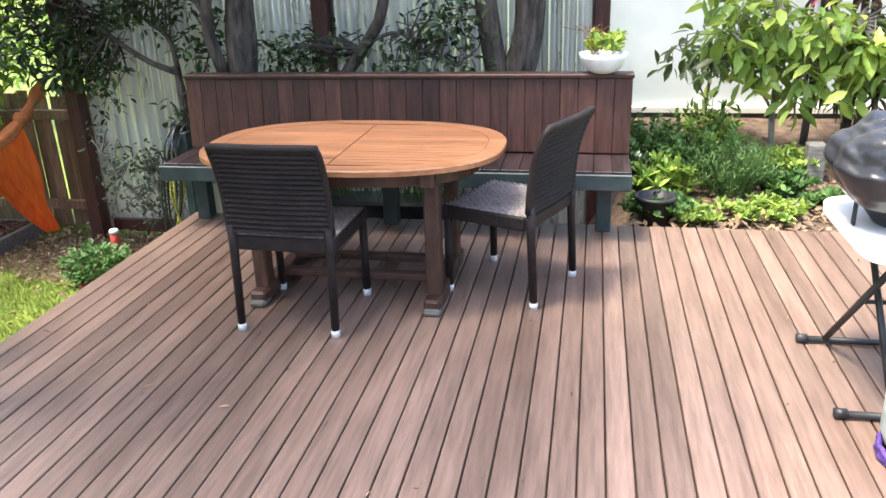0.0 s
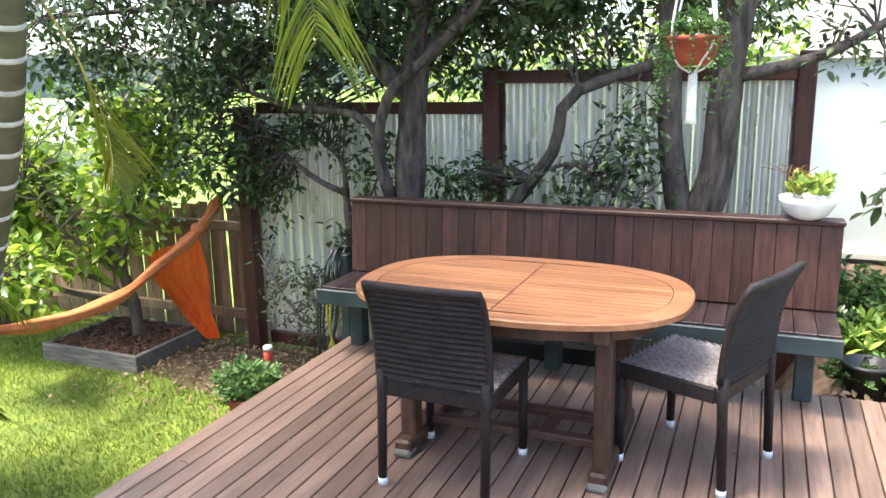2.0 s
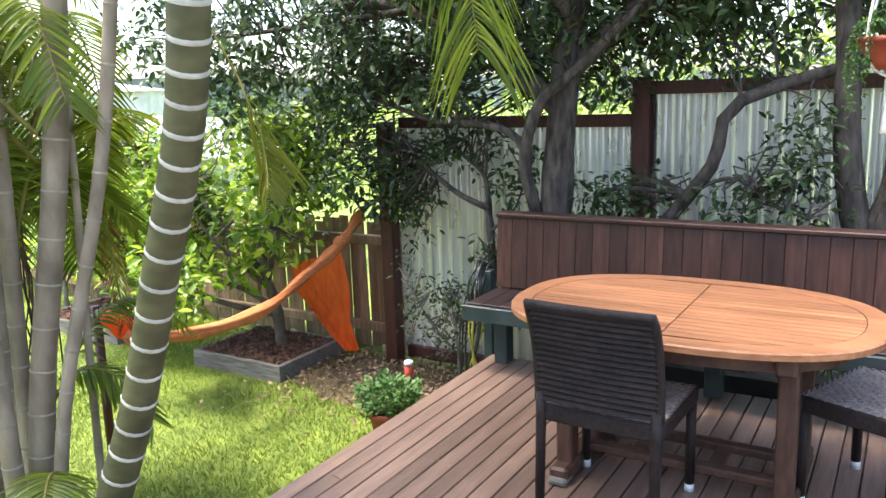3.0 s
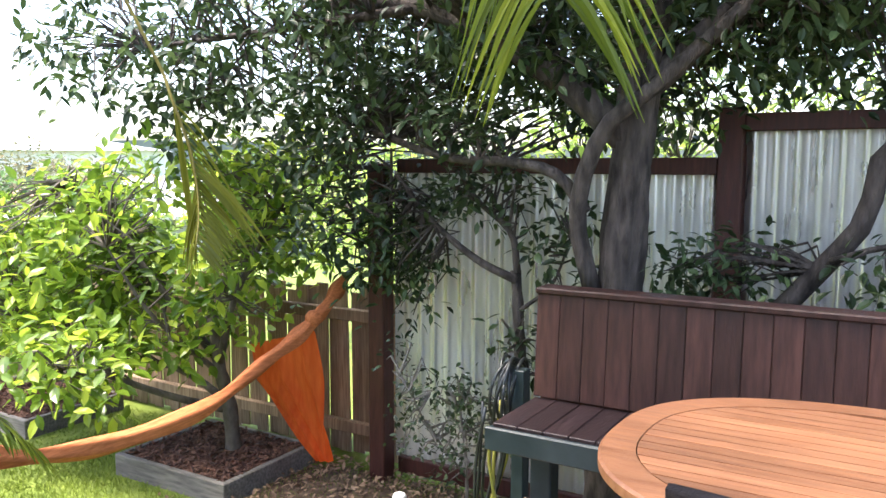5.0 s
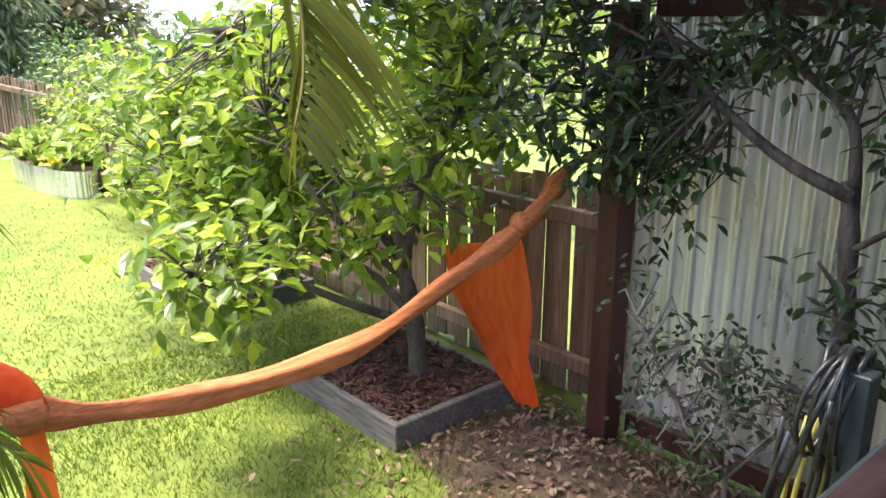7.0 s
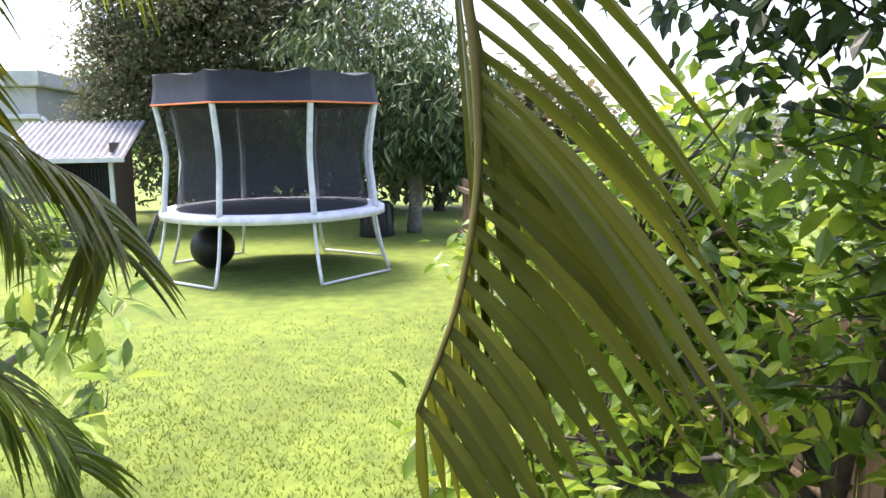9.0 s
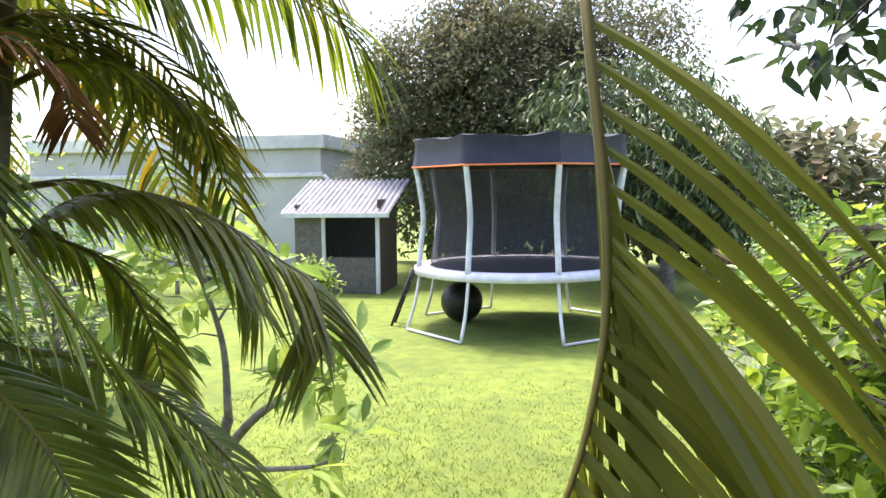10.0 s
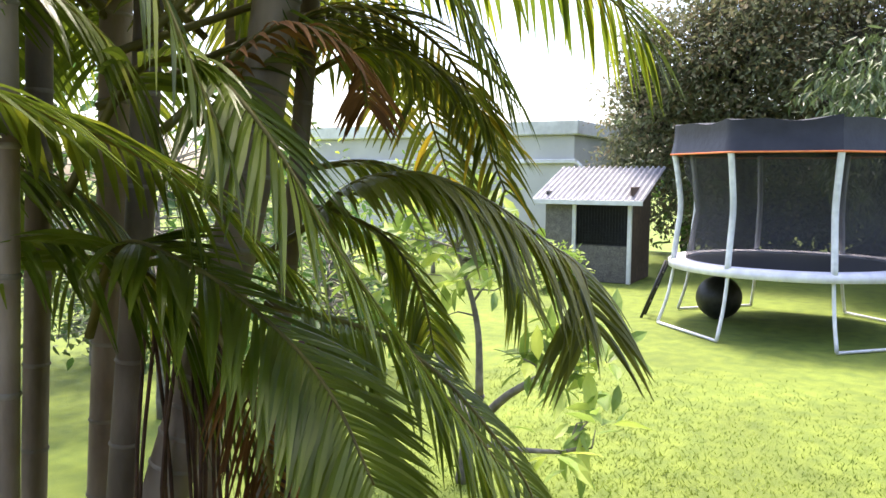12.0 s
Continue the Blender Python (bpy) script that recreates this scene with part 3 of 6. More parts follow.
def make_hanging():
    h = thing("hanging_planter", "terracotta pot of trailing succulent in a white cord hanger", "planter", (-0.47, 3.95, 1.42))
    part("pot", Shape().lathe([(0.0, 0.245), (0.05, 0.245), (0.085, 0.275), (0.115, 0.345), (0.127, 0.35), (0.128, 0.368), (0.112, 0.368), (0.10, 0.33), (0, 0.33)]), TERRA, h, "red terracotta pot", True)
    cord = Shape()
    for k in range(4):
        a = k * math.pi / 2 + 0.5
        cord.tube(curve([(0, 0, 0.21), (0.075 * math.cos(a), 0.075 * math.sin(a), 0.26), (0.122 * math.cos(a + .3), 0.122 * math.sin(a + .3), 0.39), (0.05 * math.cos(a), 0.05 * math.sin(a), 0.72), (0, 0, 1.0)], 16), 0.005, 6)
    cord.tube([(0, 0, 1.0), (0, 0, 1.6)], 0.005, 6)
    part("cord", cord, CORD, h, "knotted white cord")
    part("tassel", Shape().tube([(0, 0, 0.225), (0, 0, 0.2), (0, 0, 0.03), (0, 0, 0.0)], [0.012, 0.02, 0.021, 0.028], 10), CORD, h, "long white cord tassel", True)
    r = random.Random(8)
    s = Shape()
    for _ in range(26):
        a = r.uniform(0, 6.28)
        pts = curve([(0.05 * math.cos(a), 0.05 * math.sin(a), 0.40), (0.12 * math.cos(a), 0.12 * math.sin(a), 0.42), (0.15 * math.cos(a), 0.15 * math.sin(a), 0.3), (0.15 * math.cos(a), 0.15 * math.sin(a), r.uniform(0.05, 0.28))], 18)
        for p in pts:
            leaves(s, [p] * 4, 0.02, 0.012, r, 0.3)
    for _ in range(60):
        leaves(s, [inside((0, 0, 0.42), (0.1, 0.1, 0.06), r, 0)] * 3, 0.035, 0.016, r, -0.6)
    part("succulent", s, LEAF_HERB, h, "trailing green succulent")


make_hanging()


def make_grill_table():
    t = thing("folding_table", "white plastic folding table with black steel legs", "table", (1.2, 2.85, 0))
    o = outline(0.31, 0.33, 40, 7)
    s, n = Shape(), 40
    s.add([(p[0] * k, p[1] * k, z) for k, z in ((0, 0.65), (0.97, 0.65), (1, 0.642), (1, 0.612), (0.97, 0.605), (0, 0.605)) for p in o], [(r * n + j, r * n + (j + 1) % n, r * n + n + (j + 1) % n, r * n + n + j) for r in range(5) for j in range(n)])
    part("tabletop", s, PLASTIC, t, "white moulded plastic top")
    for y, k in ((0.32, 1), (-0.26, -1)):
        part("foot_bar", Shape().tube([(-0.28, y, 0.018), (0.28, y, 0.018)], 0.014, 10), BLACK, t, "", True)
        for x in (-0.29, 0.29):
            part("foot_cap", Shape().tube([(x - 0.02, y, 0.02), (x + 0.02, y, 0.02)], 0.02, 10), BLACK, t, "", True)
    for x in (-0.2, 0.2):
        part("leg", Shape().tube([(x, 0.32, 0.02), (x * 0.9, -0.24, 0.6)], 0.013, 8), BLACK, t, "", True)
        part("leg", Shape().tube([(x * 0.6, -0.26, 0.02), (x * 0.7, 0.24, 0.6)], 0.013, 8), BLACK, t, "", True)
    part("cross_bar", Shape().tube([(-0.19, 0.05, 0.32), (0.19, 0.05, 0.32)], 0.009, 8), BLACK, t, "", True)


make_grill_table()


def make_grill():
    g = thing("barbecue", "portable barbecue under a glossy grey vinyl cover", "barbecue", (1.2, 2.86, 0.65))
    part("body", Shape().lathe([(0, 0.0), (0.2, 0.0), (0.24, 0.05), (0.29, 0.13), (0, 0.13)], seg=28, squash=(1, 0.72)), BLACK, g, "black cast body", True)
    r = random.Random(4)

    def cover(u, v):
        a = u * 2 * math.pi
        prof = [(0.84, 0.085), (0.95, 0.13), (1.07, 0.21), (1.0, 0.275), (0.84, 0.345), (0.5, 0.385), (0.0, 0.395)]
        s = v * 6
        i = min(int(s), 5)
        k, z = (lerp(prof[i][j], prof[i + 1][j], s - i) for j in (0, 1))
        e = 3.4
        c, q = math.cos(a), math.sin(a)
        rad = 1 / (abs(c / 0.34) ** e + abs(q / 0.235) ** e) ** (1 / e)
        p = Vector((rad * k * c, rad * k * q, z))
        wr = 0.040 * abs(noise.noise(p * 5.5)) + 0.014 * abs(noise.noise(Vector((p.x * 9, p.y * 9, p.z * 17 + p.x * 12)))) - 0.012
        return tuple(p * (1 + wr * 3.0))

    part("cover", Shape().grid(110, 54, cover), COVER, g, "creased glossy grey vinyl cover", True)
    part("knob", Shape().tube([(-0.1, -0.17, 0.06), (-0.1, -0.235, 0.06)], [0.034, 0.03], 16), BLACK, g, "round black knob", True)
    part("strap", Shape().box((-0.285, -0.06, 0.0), (-0.275, -0.035, 0.11), 0.003), BLACK, g)
    part("regulator_hose", Shape().tube(curve([(0.1, -0.2, 0.05), (0.26, -0.34, 0.02), (0.30, -0.42, -0.2), (0.16, -0.44, -0.12), (0.08, -0.46, -0.10)], 16), 0.009, 8), BLACK, g, "", True)


make_grill()


def make_gas():
    g = thing("gas_bottle", "pale painted steel gas bottle standing on the deck", "gas bottle", (1.12, 2.36, 0))
    part("tank", Shape().lathe([(0.0, 0.03), (0.10, 0.03), (0.14, 0.055), (0.157, 0.10), (0.158, 0.30), (0.145, 0.36), (0.10, 0.395), (0.05, 0.405), (0, 0.405)], seg=36), GAS, g, "", True)
    part("foot_ring", Shape().lathe([(0.105, 0.0), (0.115, 0.0), (0.125, 0.06), (0.10, 0.05), (0.105, 0.0)], seg=30), GAS, g, "", True)
    col = Shape()
    for k in (0.1, 0.094):
        col.grid(30, 4, lambda u, v: (k * math.cos(0.5 + u * 5.3), k * math.sin(0.5 + u * 5.3), lerp(0.385, 0.50 + 0.015 * math.sin(u * 9), v)))
    part("collar", col, GAS, g, "open steel valve collar", True)
    part("valve", Shape().tube([(0, 0, 0.40), (0, 0, 0.47)], [0.02, 0.016], 10), STEEL, g, "", True)
    part("tap", Shape().lathe([(0, 0.495), (0.028, 0.495), (0.03, 0.48), (0.028, 0.468), (0, 0.468)], seg=14), LEAF_HERB, g, "green tap wheel", True)
    part("plug", Shape().tube([(-0.03, -0.03, 0.44), (-0.075, -0.075, 0.44)], 0.018, 10), RED, g, "red plug", True)
    ring = Shape()
    for i in range(3):
        ring.tube([(0.150 * math.cos(a / 5 + i) + 0.004 * math.sin(a * 3 + i), 0.150 * math.sin(a / 5 + i), 0.012 + 0.012 * i) for a in range(33)], 0.011, 6)
    solo_ring = thing("rope_coil", "purple rope coiled round the gas bottle base", "rope", (1.12, 2.36, 0))
    part("coil", ring, PURPLE, solo_ring, "", True)


make_gas()

# hose coil and stakes at the bench end
hose = thing("garden_hose", "black hose hung in a loose coil at the bench end", "hose", (-2.75, 4.78, LAWN_Z))
rng = random.Random(9)
for i in range(9):
    coil = Shape()
    r0, ph = rng.uniform(0.10, 0.15), rng.uniform(0, 6)
    dx, dy = rng.gauss(0, 0.012), rng.gauss(0, 0.03)
    coil.tube([(-2.745 + dx + 0.03 * math.cos(a * 0.3), 4.80 + dy + r0 * 0.85 * math.cos(a * 0.28 + ph), 0.38 + 1.25 * r0 * math.sin(a * 0.28 + ph)) for a in range(24)], 0.008, 6)
    world_part("coil", coil, HOSE, hose, "black rubber coil", True)

for i in range(9):
    x, y = -2.78 + rng.gauss(0, 0.03), 4.78 + rng.gauss(0, 0.07)
    world_part("loop", Shape().tube(curve([(x, y, 0.35), (x - 0.02 + rng.gauss(0, 0.02), y, 0.0), (x - 0.10 + rng.gauss(0, 0.08), y - 0.05 + rng.gauss(0, 0.1), -0.57)], 8), 0.008, 6), HOSE_Y if i % 3 == 0 else HOSE, hose, "", True)
hb = Shape().box((-2.72, 4.76, -0.68), (-2.66, 4.83, 0.5))
world_part("hook_post", hb, FASCIA, hose, "dark post")

# low planters under and behind the bench
r = random.Random(21)
low = thing("planter_trough", "dark planter trough of strappy plants behind the bench", "planter", (-1.1, 5.05, LAWN_Z))
part("trough", Shape().box((-0.75, -0.14, 0.0), (0.75, 0.14, 0.66), 0.02), BLACK, low, "black plastic trough")
s = Shape()
for _ in range(90):
    x, y = r.uniform(-0.7, 0.7), r.uniform(-0.1, 0.1)
    s.tube(curve([(x, y, 0.62), (x + r.gauss(0, 0.04), y + r.gauss(0, 0.05), 0.80), (x + r.gauss(0, 0.1), y + r.gauss(0, 0.1), r.uniform(0.87, 1.02))], 4), [0.006, 0.005, 0.004, 0.001], 3)
part("strappy_leaves", s, LEAF_HERB, low)

# ---- lawn things ----
def make_bed(name, x0, x1, y0, y1, seed):
    b = thing(name, "raised garden bed of grey weathered sleepers with bark mulch", "garden bed", ((x0 + x1) / 2, (y0 + y1) / 2, LAWN_Z), "raised beds on the lawn")
    t, h = 0.045, 0.145
    for lo, hi in (((x0, y0), (x1, y0 + t)), ((x0, y1 - t), (x1, y1)), ((x0, y0 + t), (x0 + t, y1 - t)), ((x1 - t, y0 + t), (x1, y1 - t))):
        world_part("sleeper", Shape().box((*lo, LAWN_Z - 0.02), (*hi, LAWN_Z + h), 0.006), GREYWOOD, b)
    r = random.Random(seed)
    s = Shape().grid(30, 24, lambda u, v: (lerp(x0 + t, x1 - t, u), lerp(y0 + t, y1 - t, v), LAWN_Z + h - 0.03 + 0.03 * noise.noise(Vector((u * 6, v * 6, seed))) + 0.015 * r.random()))
    world_part("mulch", s, MULCH, b, "brown bark mulch")
    ch = Shape()
    for _ in range(900):
        p = Vector((r.uniform(x0 + t, x1 - t), r.uniform(y0 + t, y1 - t), LAWN_Z + h - 0.01 + r.uniform(0, 0.02)))
        ch.box((-0.5, -0.5, -0.5), (0.5, 0.5, 0.5), 0.05, Matrix.Translation(p) @ Euler((r.gauss(0, 0.4), r.gauss(0, 0.4), r.uniform(0, 6))).to_matrix().to_4x4() @ Matrix.Diagonal((r.uniform(0.02, 0.06), r.uniform(0.008, 0.02), 0.008, 1)))
    tagged(world_part("bark_chip_layer", ch, MULCH, b), kind="stuff")


make_bed("garden_bed", -5.72, -4.70, 4.90, 5.75, 1)
make_bed("garden_bed", -8.20, -6.88, 4.98, 5.85, 2)


def make_hammock():
    h = thing("hammock", "orange cotton hammock slung between post and palm", "hammock", (-4.3, 4.4, LAWN_Z))
    path = curve([(-4.33, 3.24, 0.30), (-4.31, 3.45, 0.21), (-4.36, 3.95, 0.115), (-4.40, 4.5, 0.12), (-4.47, 5.00, 0.23), (-4.47, 5.30, 0.33), (-4.41, 5.45, 0.46), (-4.36, 5.55, 0.58), (-4.31, 5.63, 0.71)], 60)
    rad = [0.036 + 0.010 * math.sin(i * 0.55) * math.sin(i * 0.21) - 0.012 * max(0, i - 50) / 10 for i in range(60)]

    s = Shape()
    seg, vs, fs = 18, [], []
    for i, p in enumerate(path):
        d = (path[min(i + 1, 59)] - path[max(i - 1, 0)]).normalized()
        a = d.cross(Vector((0, 0, 1))).normalized()
        u = a.cross(d)
        for j in range(seg):
            q = 2 * math.pi * j / seg
            k = rad[i] * (1 + 0.16 * math.sin(5 * q + i * 0.30) + 0.08 * math.sin(9 * q - i * 0.2))
            vs.append(p + (a * math.cos(q) + u * math.sin(q) * 1.15) * k)
    for i in range(59):
        fs += [(i * seg + j, i * seg + (j + 1) % seg, i * seg + seg + (j + 1) % seg, i * seg + seg + j) for j in range(seg)]
    world_part("twisted_cloth", s.add(vs, fs), ORANGE_ROPE, h, "faded orange cloth gathered into a rope", True)
    world_part("knot", Shape().lathe([(0.0, -0.05), (0.035, -0.042), (0.055, -0.01), (0.052, 0.02), (0.03, 0.045), (0, 0.05)], (-4.425, 5.43, 0.45), 16), ORANGE_ROPE, h, "thick knot", True)

    def sheet(u, v):
        a = Vector((-4.45, 5.46, 0.36)).lerp(Vector((-4.44, 5.60, -0.55)), v)
        c = Vector((-5.12 + 0.56 * max(0.0, (v - 0.36) / 0.64) ** 0.95, 5.58 + 0.04 * v, lerp(0.17, -0.57, v)))
        top = Vector((-4.45, 5.46, 0.36)).lerp(Vector((-5.12, 5.58, 0.17)), u)
        p = a.lerp(c, u)
        if v < 0.15:
            p = top.lerp(p, v / 0.15)
        f = 0.030 * math.sin((u * 6.0 + v * 1.8) * math.pi) * (0.3 + v) * (1 - 0.5 * v) + 0.012 * math.sin(u * 31 + v * 5)
        return (p.x + 0.3 * f, p.y + f, p.z)

    s = Shape().grid(48, 40, sheet)
    world_part("hanging_cloth", s, ORANGE, h, "bright orange cloth hanging in folds", True)
    world_part("tie_cord", Shape().tube(curve([(-4.31, 5.63, 0.70), (-4.24, 5.68, 0.76), (-4.17, 5.70, 0.80)], 6), 0.012, 8), ORANGE_ROPE, h, "short tie cord", True)
    tail = Shape().grid(10, 24, lambda u, v: (-4.30 + 0.02 * math.sin(v * 5) + (u - 0.5) * 0.05, 3.29 + (u - 0.5) * (0.05 + 0.06 * v), 0.26 - 0.62 * v + 0.01 * math.sin(u * 9)))
    world_part("tail", tail, ORANGE, h, "loose orange end", True)
    world_part("end_knot", Shape().lathe([(0.0, -0.06), (0.045, -0.045), (0.065, 0), (0.05, 0.04), (0, 0.06)], (-4.30, 3.28, 0.27), 14), ORANGE_ROPE, h, "", True)
    world_part("gathered_end", Shape().tube(curve([(-4.29, 3.30, 0.26), (-4.36, 3.26, 0.32), (-4.42, 3.22, 0.37), (-4.46, 3.19, 0.42)], 10), [0.05, 0.06, 0.066, 0.068, 0.064, 0.056, 0.05, 0.042, 0.034, 0.025], 12), ORANGE, h, "bunched orange cloth", True)


make_hammock()
solo("stake", Shape().tube([(-4.475, 3.17, LAWN_Z - 0.05), (-4.47, 3.17, 0.46)], 0.028, 10), MAROON, "short dark stake holding the hammock end", "stake", "", True)

pp = thing("potted_herb", "bushy green herb in a terracotta pot on the lawn", "pot plant", (-3.28, 4.42, LAWN_Z))
part("pot", Shape().lathe([(0, 0), (0.09, 0), (0.125, 0.19), (0.138, 0.19), (0.138, 0.225), (0.12, 0.225), (0.115, 0.18), (0, 0.18)]), TERRA, pp, "terracotta pot", True)
r = random.Random(31)
s = Shape()
for _ in range(150):
    c = inside((0, 0.02, 0.31), (0.22, 0.21, 0.13), r, 0.2)
    leaves(s, [c + Vector((r.gauss(0, .02), r.gauss(0, .02), r.gauss(0, .02))) for _ in range(7)], 0.045, 0.028, r, 0.1, out=(0, 0, 0.2))
part("herb", s, LEAF_HERB, pp, "small rounded green leaves")
sp = thing("sprinkler_stake", "red sprinkler stake with a silver cap in the grass", "sprinkler", (-3.30, 4.72, LAWN_Z))
part("stake", Shape().tube([(0, 0, 0), (0, 0, 0.36)], 0.012, 8), BLACK, sp, "", True)
part("body", Shape().lathe([(0, 0.34), (0.028, 0.34), (0.032, 0.38), (0.032, 0.43), (0.026, 0.44), (0, 0.44)], seg=14), RED, sp, "red body", True)
part("cap", Shape().lathe([(0, 0.44), (0.034, 0.44), (0.036, 0.455), (0.028, 0.47), (0, 0.475)], seg=14), STEEL, sp, "silver cap", True)
solo("ball", Shape().lathe([(0.10 * math.sin(a * math.pi / 10), 0.1 - 0.10 * math.cos(a * math.pi / 10)) for a in range(11)], (-3.02, 2.88, LAWN_Z), 18), YELLOW, "small yellow ball on the grass by the deck", "ball", "", True)


# ---- trampoline ----
def make_trampoline():
    t = thing("trampoline", "round trampoline with white poles and black safety net", "trampoline", (-15.07, 2.80, LAWN_Z))
    R, rim, top = 1.62, 0.955, 2.50
    angles = [radians(22.5 + 45 * i) for i in range(8)]

    def pt(a, r, z):
        return Vector((r * math.cos(a), r * math.sin(a), z))

    for a in angles:
        part("leg", Shape().tube(curve([pt(a, R * 0.99, rim), pt(a, R * 1.05, 0.42), pt(a, R * 1.13, 0.03)], 8), 0.024, 8), TUBE, t, "", True)
        part("pole", Shape().tube(curve([pt(a, R * 1.01, rim - 0.03), pt(a, R * 0.985, rim + 0.35), pt(a, R * 0.96, rim + 0.8), pt(a, R * 1.0, rim + 1.3), pt(a, R * 1.03, top)], 14), 0.042, 10), TUBE, t, "pale padded pole", True)
    for i in range(0, 8, 2):
        a, b = angles[i], angles[(i + 1) % 8]
        part("base_bar", Shape().tube([pt(a, R * 1.13, 0.03), pt(b, R * 1.13, 0.03)], 0.021, 8), TUBE, t, "", True)
    part("pad", Shape().lathe([(R * 0.88, rim + 0.02), (R * 1.0, rim + 0.03), (R * 1.035, rim), (R * 1.035, rim - 0.10), (R * 0.99, rim - 0.11), (R * 0.88, rim - 0.02), (R * 0.88, rim + 0.02)], seg=64), PAD, t, "lilac-white padded rim", True)
    part("mat", Shape().lathe([(0, rim - 0.02), (R * 0.9, rim - 0.005), (R * 0.9, rim - 0.03), (0, rim - 0.03)], seg=48), BLACK, t, "black jumping mat")

    def net(u, v):
        a = u * 2 * math.pi
        r = lerp(R * 0.87, R * 0.99, abs(v - 0.45) * 1.6) * (1 + 0.012 * math.cos(8 * (a - angles[0])))
        return tuple(pt(a, r * (0.93 if v < 0.7 else 0.97), lerp(rim, top + 0.05, v)))

    part("net", Shape().grid(97, 10, net), NET, t, "black safety net", True)
    can = Shape()

    def canopy(u, v):
        k = u * 8
        i, f = int(min(k, 7.999)), k - int(min(k, 7.999))
        r = R * lerp(1.06, 1.035, v) * (1 - 0.012 * math.sin(v * 3.1))
        p = pt(angles[i], r, 0).lerp(pt(angles[(i + 1) % 8], r, 0), f)
        return (p.x, p.y, lerp(top - 0.02, top + 0.40, v) - 0.035 * math.sin(f * math.pi) * v + 0.02 * math.sin(f * 9 + v * 5) * v)

    can.grid(97, 8, canopy)
    part("canopy", can, VINYL, t, "charcoal vinyl top band", True)
    lid = Shape()
    edge = [canopy(i / 96, 1) for i in range(96)]
    lid.add([(0, 0, top + 0.46), *edge], [(0, i + 1, (i + 1) % 96 + 1) for i in range(96)])
    part("roof", lid, VINYL, t, "charcoal vinyl roof")
    loop = [canopy(i / 96, 0) for i in range(97)]
    part("piping", Shape().tube([(x, y, z - 0.01) for x, y, z in loop], 0.013, 6, False), PIPING, t, "orange piping", True)
    lad = Shape()
    c = pt(radians(-86), R * 1.05, 0)
    d = pt(radians(-86), 1, 0)
    side = Vector((-d.y, d.x, 0)) * 0.17
    for k in (-1, 1):
        lad.tube([c + side * k + Vector((0, 0, rim - 0.05)), c + side * k + d * 0.35], 0.022, 8)
    for q in (0.25, 0.5, 0.75):
        p = c + Vector((0, 0, rim - 0.05)) * (1 - q) + d * 0.35 * q
        lad.tube([p - side, p + side], 0.02, 6)
    part("ladder", lad, BLACK, t, "black ladder", True)


make_trampoline()
solo("exercise_ball", Shape().lathe([(0.34 * math.sin(a * math.pi / 14), 0.33 - 0.33 * math.cos(a * math.pi / 14)) for a in range(15)], (-15.3, 1.81, LAWN_Z), 28), BLACK, "large charcoal rubber ball under the trampoline", "ball", "", True)


# ---- back of the yard ----
def make_coop():
    c = thing("chicken_coop", "small timber coop with a pale corrugated roof and mesh front", "coop", (-19.2, -1.3, LAWN_Z))
    z0 = LAWN_Z
    world_part("front_wall", Shape().box((-18.54, -2.25, z0), (-18.48, -1.62, 1.0), 0.01), GREYWOOD, c, "pale weathered boards")
    world_part("front_lower", Shape().box((-18.54, -1.62, z0), (-18.48, -0.42, 0.1), 0.01), GREYWOOD, c)
    world_part("side_wall", Shape().box((-19.9, -0.46, z0), (-18.5, -0.40, 1.3), 0.01), DECK_FRAME, c, "dark boarded side")
    world_part("back_wall", Shape().box((-19.95, -2.25, z0), (-19.9, -0.40, 1.6), 0.01), BLACK, c)
    world_part("far_side", Shape().box((-19.9, -2.25, z0), (-18.5, -2.20, 1.2), 0.01), BLACK, c)
    for y in (-1.6, -0.44):
        world_part("post", Shape().box((-18.50, y - 0.04, z0), (-18.42, y + 0.04, 1.05), 0.006), PLASTIC, c, "pale post")
    wire = Shape()
    for i in range(18):
        y = -1.56 + i * 0.063
        wire.tube([(-18.47, y, 0.1), (-18.47, y, 0.98)], 0.006, 4)
    for i in range(14):
        wire.tube([(-18.465, -1.58, 0.12 + i * 0.063), (-18.465, -0.45, 0.12 + i * 0.063)], 0.006, 4)
    world_part("wire_mesh", wire, BLACK, c, "wire mesh")
    roof = Shape().grid(160, 2, lambda u, v: (lerp(-18.3, -20.2, v), lerp(-2.5, -0.15, u), lerp(1.02, 1.72, v) + 0.03 * math.sin(u * 2.35 / 0.12 * 6.283)))
    world_part("roof", roof, ROOF_TIN, c, "pale corrugated roof", True)
    world_part("barge", Shape().box((-18.32, -2.5, 0.93), (-18.27, -0.15, 1.03), 0.005), PLASTIC, c)


make_coop()


